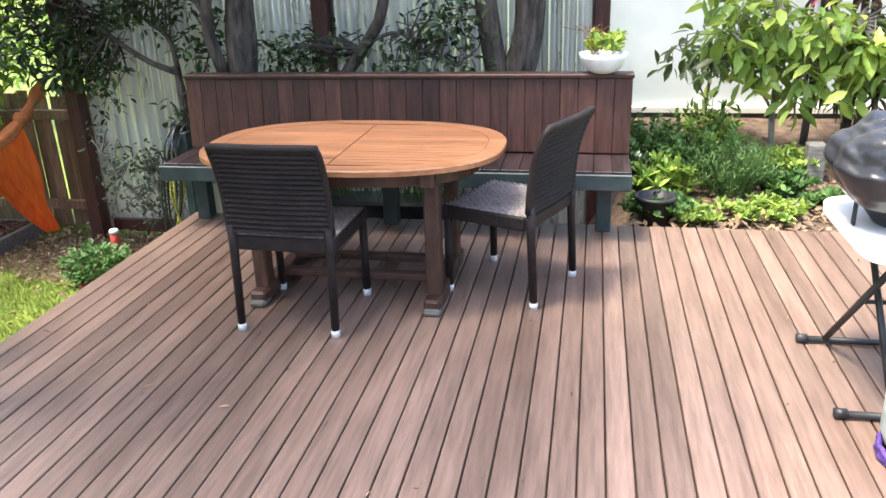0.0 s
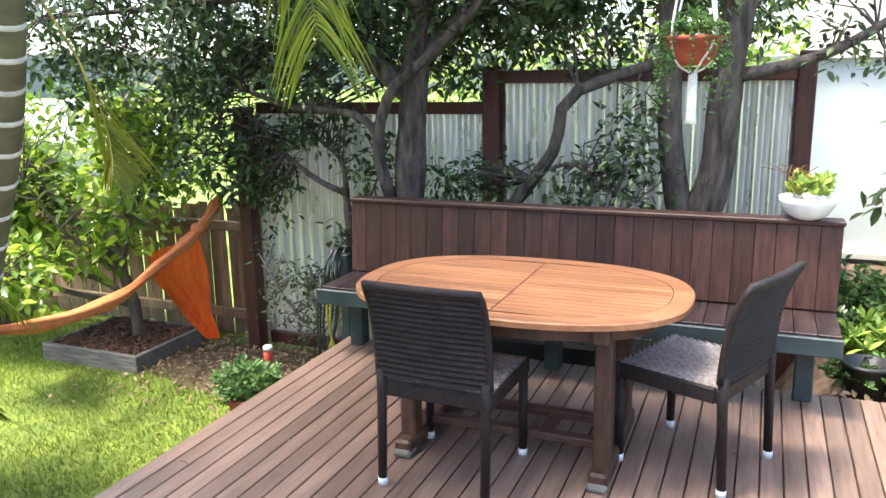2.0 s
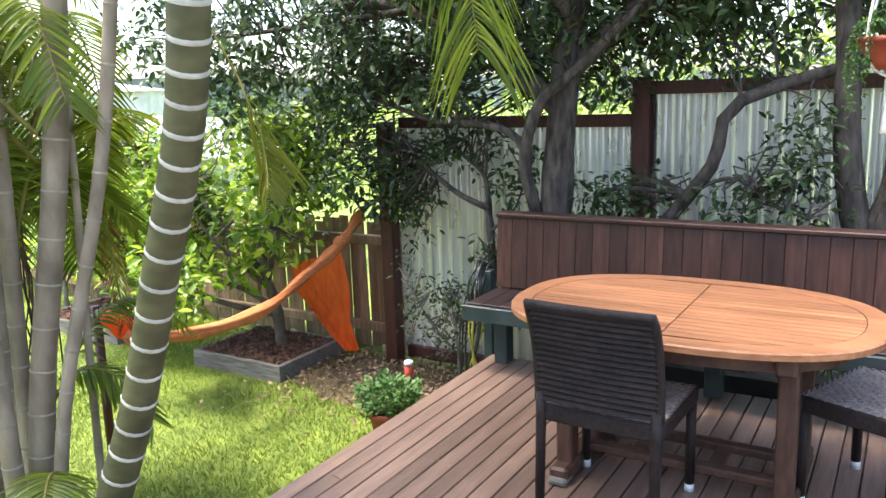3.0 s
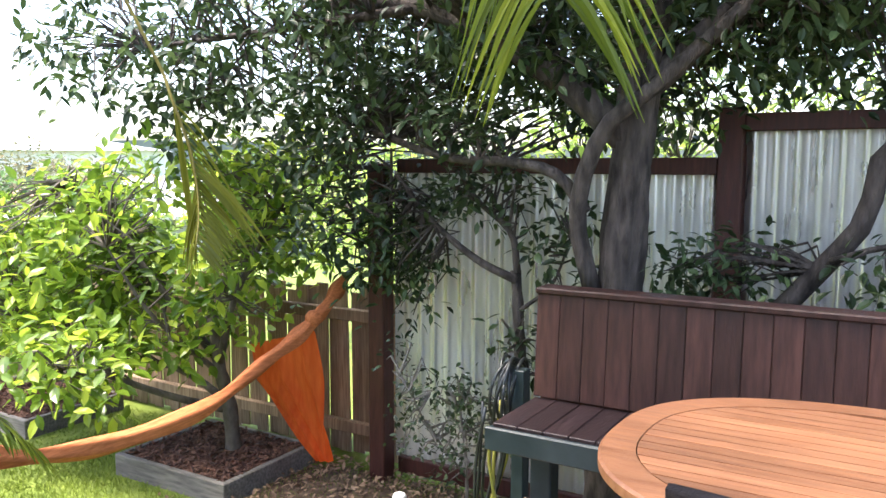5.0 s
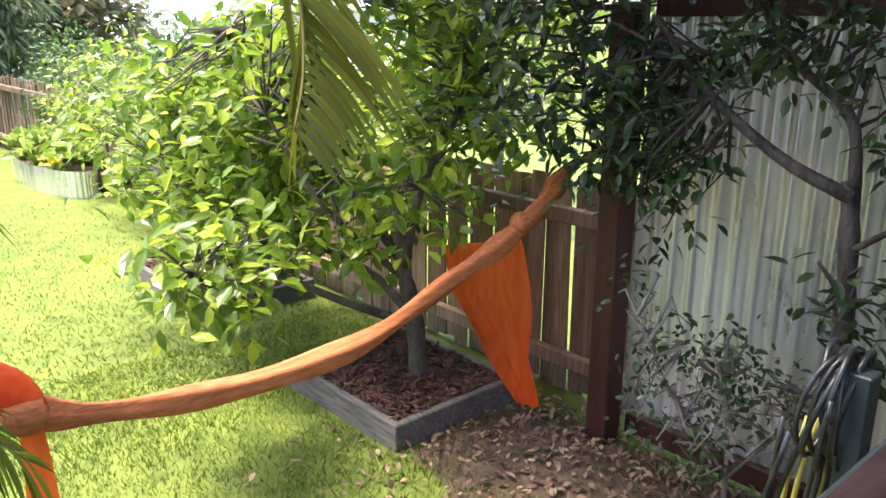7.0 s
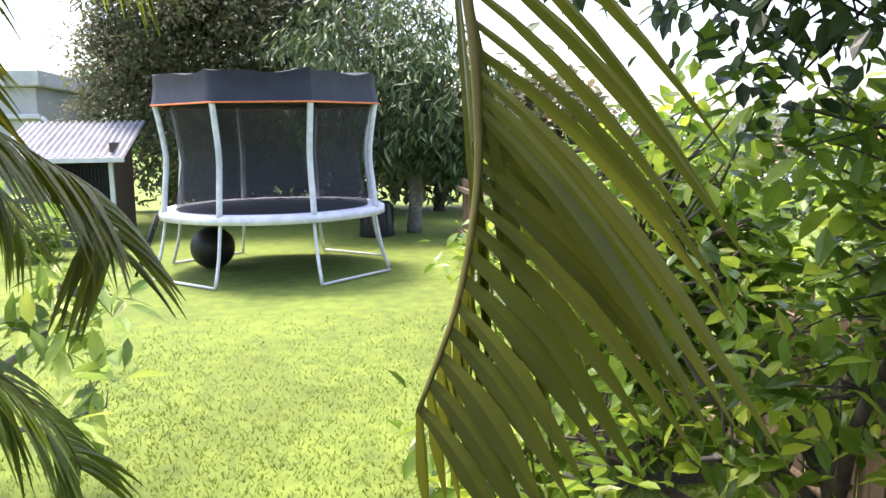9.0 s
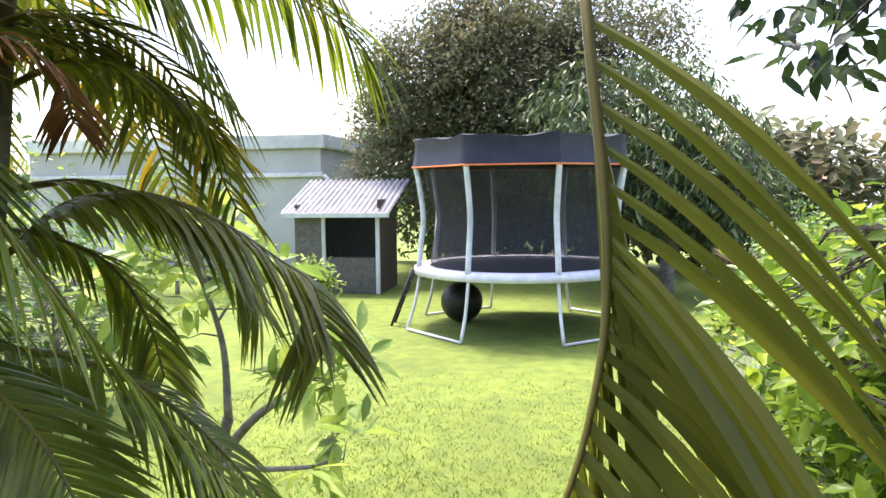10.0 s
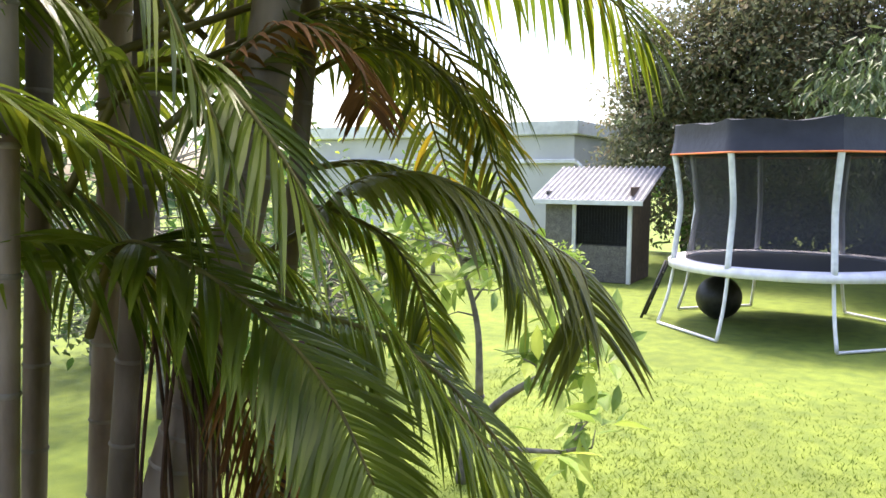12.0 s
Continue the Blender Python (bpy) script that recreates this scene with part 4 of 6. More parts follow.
def make_house(x, y, z, w, d, h, roof_h, wall_m, roof_m, label, rz=0.0, wins=3, eave=0.5):
    hs = thing("house", label, "house", (x, y, z), "houses beyond the yard", rz)
    part("wall", Shape().box((-w / 2, -d / 2, 0), (w / 2, d / 2, h), 0.02), wall_m, hs)
    e = eave
    rs = Shape()
    rs.add([(-w / 2 - e, -d / 2 - e, h), (w / 2 + e, -d / 2 - e, h), (w / 2 + e, d / 2 + e, h), (-w / 2 - e, d / 2 + e, h), (-w / 2 + d / 2, 0, h + roof_h), (w / 2 - d / 2, 0, h + roof_h)],
           [(0, 1, 5, 4), (1, 2, 5), (2, 3, 4, 5), (3, 0, 4), (3, 2, 1, 0)])
    part("roof", rs, roof_m, hs)
    part("gutter", Shape().box((-w / 2 - e, -d / 2 - e - 0.1, h - 0.15), (w / 2 + e, -d / 2 - e, h + 0.02), 0.02), PLASTIC, hs)
    for i in range(wins):
        cx = -w / 2 + (i + 0.5) * w / wins
        wd = part("window", Shape().box((cx - 0.75, -d / 2 - 0.06, h * 0.42), (cx + 0.75, -d / 2 + 0.02, h * 0.80), 0.02), PLASTIC, hs)
        part("pane", Shape().box((cx - 0.66, -d / 2 - 0.08, h * 0.42 + 0.09), (cx + 0.66, -d / 2 - 0.055, h * 0.80 - 0.09), 0.005), GLASS_DARK, wd)
    return hs


sheds = thing("garage", "pale grey rendered outbuilding with a white gutter", "building", (-26, -6, LAWN_Z))
world_part("wall", Shape().box((-28.5, -12.0, -0.7), (-23.0, -3.2, 2.62), 0.02), HOUSE_WALL, sheds)
world_part("fascia", Shape().box((-28.6, -12.0, 2.62), (-22.85, -3.05, 3.02), 0.03), PLASTIC, sheds, "white fascia")
world_part("gutter", Shape().box((-22.98, -12.0, 1.86), (-22.86, -3.12, 1.98), 0.02), PLASTIC, sheds, "white gutter")
world_part("downpipe", Shape().tube(curve([(-22.92, -3.1, 1.9), (-22.9, -2.95, 1.75), (-22.95, -2.98, 1.5), (-22.95, -3.0, -0.6)], 12), 0.05, 8), PLASTIC, sheds, "white downpipe", True)

rng = random.Random(77)
for x, y, z, w, d, h, rh, wm, rm, lab, rz in (
        (-58, 24.5, -5.2, 13, 9, 5.0, 2.0, HOUSE_WALL, ROOF_GREY, "pale house with a grey hipped roof beyond the fence", 70),
        (-66, 20.5, -4.6, 10, 8, 5.6, 2.0, HOUSE_WALL, ROOF_RED, "house with a terracotta hipped roof on the slope", 60),
        (-80, 36, -5.2, 14, 9, 7.0, 2.0, HOUSE_WALL, ROOF_GREY, "two-storey pale house on the far slope", 50),
        (-92, 29, -5.0, 14, 9, 8.5, 2.2, HOUSE_WALL, ROOF_GREY, "white two-storey house on the far slope", 60),
        (-52, 40, -5.6, 12, 8, 4.2, 1.8, HOUSE_WALL, ROOF_GREY, "low house with a grey roof among trees", 40),
        (-30, 26, -3.2, 11, 8, 2.6, 1.5, HOUSE_WALL, ROOF_GREY, "neighbouring house with a grey tiled roof", 35),
        (-44, 33, -4.4, 13, 8, 3.4, 1.9, HOUSE_WALL, ROOF_RED, "brick-roofed house past the neighbouring yard", 40),
        (-95, 62, -5.2, 26, 12, 8.5, 1.2, HOUSE_WALL, ROOF_GREY, "long pale building on the skyline", 35)):
    make_house(x, y, z, w, d, h, rh, wm, rm, lab, rz)

# ridge sheet; its haze is only the grey of HILL
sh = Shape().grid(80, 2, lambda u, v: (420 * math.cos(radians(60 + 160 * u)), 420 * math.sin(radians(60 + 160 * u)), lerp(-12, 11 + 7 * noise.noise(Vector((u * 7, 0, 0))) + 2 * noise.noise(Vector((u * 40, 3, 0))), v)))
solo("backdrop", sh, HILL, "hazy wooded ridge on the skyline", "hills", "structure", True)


# ---- trees ----
def make_tree(name, label, trunk, radii, limbs, blobs, leaf_mat, bark, seed, per, spread, length, width, droop=0.4, group="", twig=True):
    t = thing(name, label, "tree" if "tree" in name else "shrub", tuple(trunk[0]), group)
    r = random.Random(seed)
    path = curve(trunk, 14)
    if bark is BARK and radii[0] > 0.1:
        path = curve(trunk, 60)
        s = Shape().tube(path, [lerp(radii[0], radii[1], i / 59) * (1 + 0.05 * math.sin(i * 0.5)) for i in range(60)], 40)
        for k, p in enumerate(s.v):
            c = path[k // 40]
            d, a = Vector(p) - c, 2 * math.pi * (k % 40) / 40
            ridge = abs(noise.noise(Vector((3.2 * math.cos(a), 3.2 * math.sin(a), c.z * 2.2)))) + 0.5 * abs(noise.noise(Vector((7.5 * math.cos(a), 7.5 * math.sin(a), c.z * 5.0))))
            s.v[k] = tuple(c + d * (1.06 - 0.30 * ridge))
        path = path[::4]
    else:
        s = Shape().tube(path, [lerp(radii[0], radii[1], i / 13) * (1 + 0.10 * math.sin(i * 2.1)) for i in range(14)], 12)
    world_part("trunk", s, bark, t, "", True)
    anchors = list(path[5:])
    for pts, r0, r1 in limbs:
        lp = curve(pts, 12)
        anchors += lp[2:]
        world_part("limb", Shape().tube(lp, [lerp(r0, r1, i / 11) for i in range(12)], 8), bark, t, "", True)
    tw = Shape() if twig else None
    crown = foliage(blobs, r, per, spread, length, width, tw, anchors, droop)
    if twig and tw.v:
        tagged(world_part("twig_spray", tw, bark, t), kind="stuff")
    world_part("crown", crown, leaf_mat, t, "uneven leafy crown")
    return t


make_tree("shade_tree", "tall dark-leaved tree with rough grey bark behind the bench",
          [(-2.36, 5.08, -0.68), (-2.36, 5.08, 0.3), (-2.33, 5.06, 0.9), (-2.30, 5.08, 1.45), (-2.22, 5.10, 2.2), (-2.1, 5.2, 3.2)], (0.128, 0.070),
          [([(-2.44, 5.0, 0.85), (-2.50, 4.95, 1.2), (-2.38, 4.92, 1.55), (-2.15, 4.95, 1.75), (-1.8, 5.1, 2.1)], 0.045, 0.03),
           ([(-2.48, 5.0, 1.2), (-2.62, 5.02, 1.36), (-2.85, 5.05, 1.42), (-3.3, 5.15, 1.45), (-4.0, 5.4, 1.62)], 0.032, 0.018),
           ([(-2.3, 5.08, 1.5), (-2.7, 5.0, 1.85), (-3.4, 5.1, 2.2), (-4.3, 5.3, 2.35)], 0.075, 0.03),
           ([(-2.3, 5.08, 1.7), (-1.7, 5.2, 2.2), (-0.9, 5.3, 2.6)], 0.07, 0.03),
           ([(-3.4, 5.1, 2.2), (-4.2, 5.0, 2.15), (-5.2, 4.85, 2.1)], 0.03, 0.012),
           ([(-4.0, 5.4, 1.62), (-4.12, 5.42, 1.3), (-4.08, 5.45, 0.95)], 0.010, 0.003), ([(-3.7, 5.25, 1.5), (-3.75, 5.3, 1.2), (-3.85, 5.3, 1.0)], 0.009, 0.003), ([(-4.3, 5.3, 2.35), (-4.6, 5.2, 2.15), (-4.95, 5.0, 1.8)], 0.014, 0.004),
           ([(-2.2, 5.1, 2.0), (-2.5, 4.6, 2.6), (-2.9, 4.2, 3.0)], 0.06, 0.02)],
          [((-4.05, 5.45, 1.35), (0.55, 0.42, 0.75), 95), ((-4.5, 5.35, 2.1), (0.9, 0.8, 0.75), 120), ((-3.4, 5.3, 2.05), (1.0, 0.9, 0.65), 250), ((-2.4, 5.4, 2.5), (1.3, 1.1, 0.8), 420),
           # the last blob is unseen overhead foliage, added to shade bench and deck
           ((-1.3, 5.6, 2.5), (1.1, 0.9, 0.75), 280), ((-2.2, 6.2, 2.1), (1.8, 0.7, 0.6), 260), ((-0.9, 6.3, 2.15), (0.9, 0.5, 0.5), 90), ((-3.4, 4.6, 2.8), (1.2, 0.7, 0.6), 60), ((-4.2, 6.3, 2.0), (0.8, 0.6, 0.7), 90), ((-5.1, 4.8, 2.25), (0.85, 0.6, 0.55), 70), ((-4.9, 5.0, 1.75), (0.4, 0.3, 0.38), 24), ((-2.2, 3.8, 3.6), (1.7, 1.0, 0.5), 230)],
          LEAF_DARK, BARK, 11, 16, 0.080, 0.088, 0.042)
make_tree("twin_trunk_tree", "twin-trunked tree with rough dark bark behind the bench",
          [(-0.55, 5.3, -0.68), (-0.52, 5.3, 0.5), (-0.50, 5.3, 0.75), (-0.42, 5.3, 1.1), (-0.38, 5.3, 1.7), (-0.25, 5.4, 2.8)], (0.12, 0.085),
          [([(-0.52, 5.3, 0.5), (-0.63, 5.28, 0.85), (-0.70, 5.28, 1.3), (-0.72, 5.3, 1.8), (-0.8, 5.4, 2.7)], 0.085, 0.06),
           ([(-1.72, 5.28, 0.75), (-1.52, 5.25, 1.0), (-1.38, 5.2, 1.2), (-1.3, 5.2, 1.5), (-0.9, 5.3, 1.66), (-0.5, 5.3, 1.75)], 0.045, 0.035),
           ([(-0.38, 5.3, 1.6), (0.1, 5.3, 1.72), (0.5, 5.35, 1.95), (0.95, 5.5, 2.25)], 0.04, 0.014),
           ([(-1.5, 5.2, 1.02), (-1.25, 5.1, 1.1), (-1.05, 5.05, 0.98), (-0.85, 5.0, 0.9)], 0.014, 0.006)],
          [((-0.6, 5.6, 2.35), (1.1, 0.8, 0.6), 190), ((0.35, 5.6, 2.5), (0.8, 0.6, 0.5), 80), ((-0.95, 5.15, 1.35), (0.18, 0.15, 0.42), 22), ((-1.05, 5.1, 1.0), (0.5, 0.15, 0.2), 26), ((-2.0, 5.3, 0.95), (0.3, 0.2, 0.15), 24), ((0.35, 5.35, 1.75), (0.35, 0.25, 0.18), 16), ((1.2, 5.6, 2.3), (0.5, 0.4, 0.3), 26)],
          LEAF_DARK, BARK, 12, 14, 0.07, 0.07, 0.034)
make_tree("fence_shrub", "spindly dark-leaved shrub against the corrugated fence",
          [(-2.95, 5.35, -0.68), (-2.95, 5.35, 0.2), (-2.98, 5.38, 0.6), (-3.02, 5.42, 0.85)], (0.036, 0.028),
          [([(-3.0, 5.4, 0.8), (-3.25, 5.4, 0.9), (-3.55, 5.42, 1.1), (-3.8, 5.45, 1.35)], 0.026, 0.014), ([(-3.0, 5.4, 0.84), (-3.05, 5.42, 1.05), (-3.25, 5.45, 1.2), (-3.4, 5.5, 1.35)], 0.022, 0.010),
           ([(-2.96, 5.36, 0.65), (-2.8, 5.4, 0.8), (-2.7, 5.4, 1.05)], 0.012, 0.005)],
          [((-3.75, 5.45, 1.1), (0.28, 0.2, 0.4), 60), ((-3.25, 5.45, 1.25), (0.45, 0.2, 0.25), 34), ((-2.75, 5.4, 1.0), (0.2, 0.2, 0.3), 16), ((-2.9, 5.3, 0.45), (0.15, 0.15, 0.2), 10), ((-3.75, 5.5, 0.7), (0.15, 0.15, 0.25), 12)],
          LEAF_DARK, BARK, 13, 10, 0.06, 0.075, 0.036)
make_tree("low_shrub", "low twiggy shrub with small dark leaves by the fence",
          [(-3.35, 5.5, -0.68), (-3.36, 5.5, -0.3), (-3.4, 5.5, 0.0)], (0.012, 0.006),
          [([(-3.35, 5.5, -0.4), (-3.6, 5.45, -0.1), (-3.75, 5.4, 0.2)], 0.007, 0.003), ([(-3.35, 5.5, -0.4), (-3.15, 5.45, -0.1), (-3.0, 5.4, 0.2)], 0.007, 0.003)],
          [((-3.35, 5.45, -0.1), (0.42, 0.25, 0.33), 75), ((-3.8, 5.5, 0.15), (0.2, 0.15, 0.25), 14)], LEAF_DARK, BARK_PALE, 14, 9, 0.05, 0.045, 0.024)

make_tree("citrus_tree", "spreading citrus tree with bright green leaves in mulch",
          [(-5.12, 5.40, -0.60), (-5.14, 5.38, -0.2), (-5.20, 5.36, 0.05), (-5.25, 5.35, 0.4)], (0.055, 0.035),
          [([(-5.15, 5.38, -0.25), (-5.4, 5.1, -0.12), (-5.6, 4.75, 0.08), (-5.4, 4.4, 0.22), (-5.05, 4.12, 0.32)], 0.030, 0.008),
           ([(-5.14, 5.38, -0.2), (-5.6, 5.4, -0.05), (-6.2, 5.3, 0.05), (-6.9, 5.1, 0.25)], 0.030, 0.010),
           ([(-5.2, 5.36, 0.05), (-5.0, 5.3, 0.5), (-4.8, 5.4, 0.95), (-4.6, 5.5, 1.3)], 0.028, 0.008),
           ([(-5.22, 5.36, 0.1), (-5.6, 5.2, 0.6), (-6.0, 5.1, 1.05), (-6.3, 5.0, 1.3)], 0.030, 0.008),
           ([(-5.25, 5.35, 0.3), (-5.3, 5.6, 0.8), (-5.2, 5.8, 1.3), (-5.1, 5.9, 1.6)], 0.026, 0.008),
           ([(-5.2, 5.36, 0.0), (-5.35, 4.95, 0.45), (-5.5, 4.75, 0.9)], 0.022, 0.006)],
          [((-5.5, 5.3, 0.95), (0.95, 0.75, 0.62), 330), ((-6.5, 5.15, 0.75), (0.85, 0.7, 0.6), 260), ((-7.3, 5.0, 0.55), (0.7, 0.6, 0.5), 110), ((-4.75, 5.65, 1.25), (0.45, 0.4, 0.5), 60), ((-5.15, 4.25, 0.30), (0.45, 0.38, 0.15), 40), ((-5.5, 5.2, 0.35), (0.6, 0.6, 0.25), 44), ((-6.3, 4.9, 0.2), (0.7, 0.4, 0.25), 50), ((-4.74, 5.36, 0.40), (0.07, 0.07, 0.04), 3)],
          LEAF_CITRUS, BARK_BROWN, 15, 10, 0.09, 0.112, 0.058, 0.25)

# bright shrubs along the paling fence, and trees over it
k = 0
for x, y, z, rx, ry, rz, n, m in ((-8.6, 5.6, 0.45, 0.9, 0.6, 0.75, 130, LEAF_LIGHT), (-10.2, 5.9, 0.5, 0.9, 0.6, 0.8, 120, LEAF_CITRUS), (-12.0, 6.1, 0.35, 1.0, 0.5, 0.7, 120, LEAF_LIGHT), (-14.0, 6.5, 0.3, 1.0, 0.6, 0.7, 110, LEAF_HERB), (-16.2, 7.1, 0.5, 1.0, 0.7, 0.9, 110, LEAF_HERB)):
    make_tree("fence_shrub", "bright green leafy shrub along the paling fence", [(x, y, LAWN_Z), (x, y, -0.2), (x + 0.05, y, 0.1)], (0.03, 0.015), [([(x, y, -0.3), (x - 0.3, y - 0.1, 0.1), (x - 0.5, y - 0.1, 0.5)], 0.015, 0.005), ([(x, y, -0.3), (x + 0.3, y, 0.1), (x + 0.4, y - 0.1, 0.5)], 0.015, 0.005)],
              [((x, y, z), (rx, ry, rz), n)], m, BARK_PALE, 50 + k, 12, 0.09, 0.10, 0.05, 0.2, "shrubs along the fence")
    k += 1
for x, y, z0, zc, rx, rz, n, m, lab in ((-3.2, 9.2, -0.7, 1.4, 1.7, 1.3, 200, LEAF_LIGHT, "sunlit pale green tree over the corrugated fence"), (-0.6, 9.6, -0.7, 1.7, 1.6, 1.2, 180, LEAF_CITRUS, "leafy green tree over the corrugated fence"), (-6.8, 9.5, -0.7, 0.9, 1.6, 1.0, 170, LEAF_LIGHT, "sunlit pale green tree over the paling fence"),
                                  (-10.0, 11.0, -1.0, 0.9, 1.6, 1.0, 150, LEAF_GREY, "grey-green tree over the paling fence")):
    make_tree("yard_tree", lab, [(x, y, z0), (x, y, 0.2), (x + 0.1, y, zc)], (0.1, 0.05), [([(x, y, 0.3), (x - 0.5, y, 0.9), (x - 0.9, y, zc)], 0.05, 0.02), ([(x, y, 0.3), (x + 0.5, y, 0.9), (x + 0.9, y, zc)], 0.05, 0.02)],
              [((x, y, zc), (rx, 1.0, rz), n)], m, BARK, 70 + k, 14, 0.14, 0.13, 0.065, 0.3, "trees past the fence")
    k += 1

make_tree("mango_tree", "dense mango tree with long drooping dark leaves", [(-19.0, 5.35, LAWN_Z), (-19.0, 5.4, 0.2), (-19.1, 5.4, 1.0), (-19.2, 5.3, 2.2)], (0.16, 0.10),
          [([(-19.0, 5.4, 0.5), (-18.6, 4.6, 1.2), (-18.4, 4.0, 1.9)], 0.08, 0.03), ([(-19.0, 5.4, 0.6), (-18.8, 6.2, 1.2), (-18.8, 6.9, 1.8)], 0.08, 0.03), ([(-19.1, 5.4, 1.0), (-19.6, 5.0, 2.2), (-19.8, 4.6, 3.2)], 0.08, 0.03)],
          [((-18.9, 5.3, 2.0), (1.6, 2.3, 1.4), 560), ((-19.1, 4.6, 3.0), (1.6, 2.2, 1.1), 260), ((-18.5, 4.0, 1.5), (0.9, 1.0, 0.9), 110), ((-18.4, 6.4, 1.3), (0.9, 0.9, 1.0), 110)], LEAF_MANGO, BARK_PALE, 16, 15, 0.15, 0.26, 0.06, 1.1)
make_tree("rain_tree", "large grey-green tree with a broad rounded crown", [(-22.5, 1.2, LAWN_Z), (-22.5, 1.2, 1.0), (-22.4, 1.0, 2.6), (-22.3, 1.0, 4.0)], (0.28, 0.14),
          [([(-22.5, 1.1, 1.2), (-22.2, -0.4, 2.5), (-22.0, -1.2, 3.2)], 0.12, 0.04), ([(-22.5, 1.1, 1.4), (-22.0, 2.6, 2.8), (-21.8, 3.6, 3.6)], 0.12, 0.04)],
          [((-22.2, 1.1, 4.2), (2.2, 2.9, 1.9), 1400), ((-21.9, -0.5, 3.0), (1.6, 1.6, 1.5), 260), ((-21.9, 2.6, 3.4), (1.8, 2.0, 1.8), 300), ((-22.4, 0.8, 1.4), (1.2, 3.4, 1.5), 460), ((-22.3, 2.4, 5.6), (1.9, 2.6, 1.3), 420), ((-21.6, 4.6, 4.6), (1.6, 1.8, 1.6), 260)], LEAF_GREY, BARK, 17, 22, 0.22, 0.15, 0.070, 0.4)
for i, (x, y, zc, r0) in enumerate(((-24.5, 9.5, 1.6, 1.6), (-24.5, 3.8, 0.9, 1.7), (-25.0, 0.8, 0.9, 1.8), (-23.5, 6.5, 1.2, 1.8), (-28, -1.2, 2.8, 2.0), (-46, 22, -0.6, 3.0), (-60, 33, -0.2, 3.4), (-70, 27, 0.4, 3.6), (-36, 20, -0.8, 2.6), (-40, 28, -0.8, 3.0), (-26, 19, -0.8, 2.4), (-50, 50, -0.5, 3.6), (-72, 45, 0.2, 3.8))):
    make_tree("garden_tree", "leafy tree among the houses beyond the yard", [(x, y, -5.2 if x < -25 and y > 8 else -0.7), (x, y, zc - r0), (x, y, zc)], (0.2, 0.1), [([(x, y, zc - r0), (x, y + r0 * 0.4, zc), (x, y + r0 * 0.6, zc + 0.5)], 0.1, 0.04)],
              [((x, y, zc), (r0, r0 * 1.2, r0 * 0.9), 230)], (LEAF_GREY, LEAF_MANGO, LEAF_HERB)[i % 3], BARK, 90 + i, 9, 0.3, 0.42, 0.22, 0.2, "trees among the houses", False)

bin_ = thing("compost_bin", "black ribbed compost bin under the mango tree", "bin", (-18.6, 4.55, LAWN_Z))
part("body", Shape().lathe([(0.34, 0.0), (0.36, 0.04), (0.33, 0.3), (0.30, 0.66), (0.28, 0.7), (0, 0.72)], seg=26), BLACK, bin_, "", True)
for i in range(10):
    a = i * 0.628
    part("rib", Shape().box((-0.012, -0.015, 0.05), (0.012, 0.015, 0.64), 0.004), BLACK, bin_, at=pose(0.335 * math.cos(a), 0.335 * math.sin(a), 0, 0, 0, math.degrees(a)))
pan = Shape().grid(60, 2, lambda u, v: (-19.1 + 0.02 * math.sin(u * 60), lerp(6.85, 7.6, u), lerp(LAWN_Z, 0.28, v)))
solo("metal_sheet", pan, TIN, "grey corrugated sheet standing by the mango tree", "sheet metal", "", True)
vb = thing("vegetable_bed", "corrugated steel raised bed of leafy vegetables", "garden bed", (-12.9, 5.75, LAWN_Z))
part("side", Shape().grid(200, 2, lambda u, v: (1.3 * math.cos(u * 6.283) * (1 + 0.012 * math.sin(u * 280)), 0.36 * math.sin(u * 6.283) * (1 + 0.02 * math.sin(u * 280)), 0.32 * v)), TIN, vb, "corrugated steel side", True)
part("soil", Shape().lathe([(0, 0.29), (0.98, 0.29)], seg=30, squash=(1.3, 0.36)), SOIL, vb)
r = random.Random(41)
s, fl = Shape(), Shape()
for _ in range(110):
    c = inside((0, 0, 0.42), (1.2, 0.4, 0.22), r, 0)
    leaves(s, [c] * 7, 0.16, 0.09, r, -0.2, out=(c.x, c.y, 0.2))
for _ in range(14):
    c = inside((0.9, -0.25, 0.42), (0.25, 0.15, 0.06), r, 0)
    leaves(fl, [c] * 6, 0.05, 0.04, r, 0)
part("vegetable_foliage", s, LEAF_LIGHT, vb, "broad pale green leaves")
part("flowers", fl, YELLOW, vb, "yellow flowers")


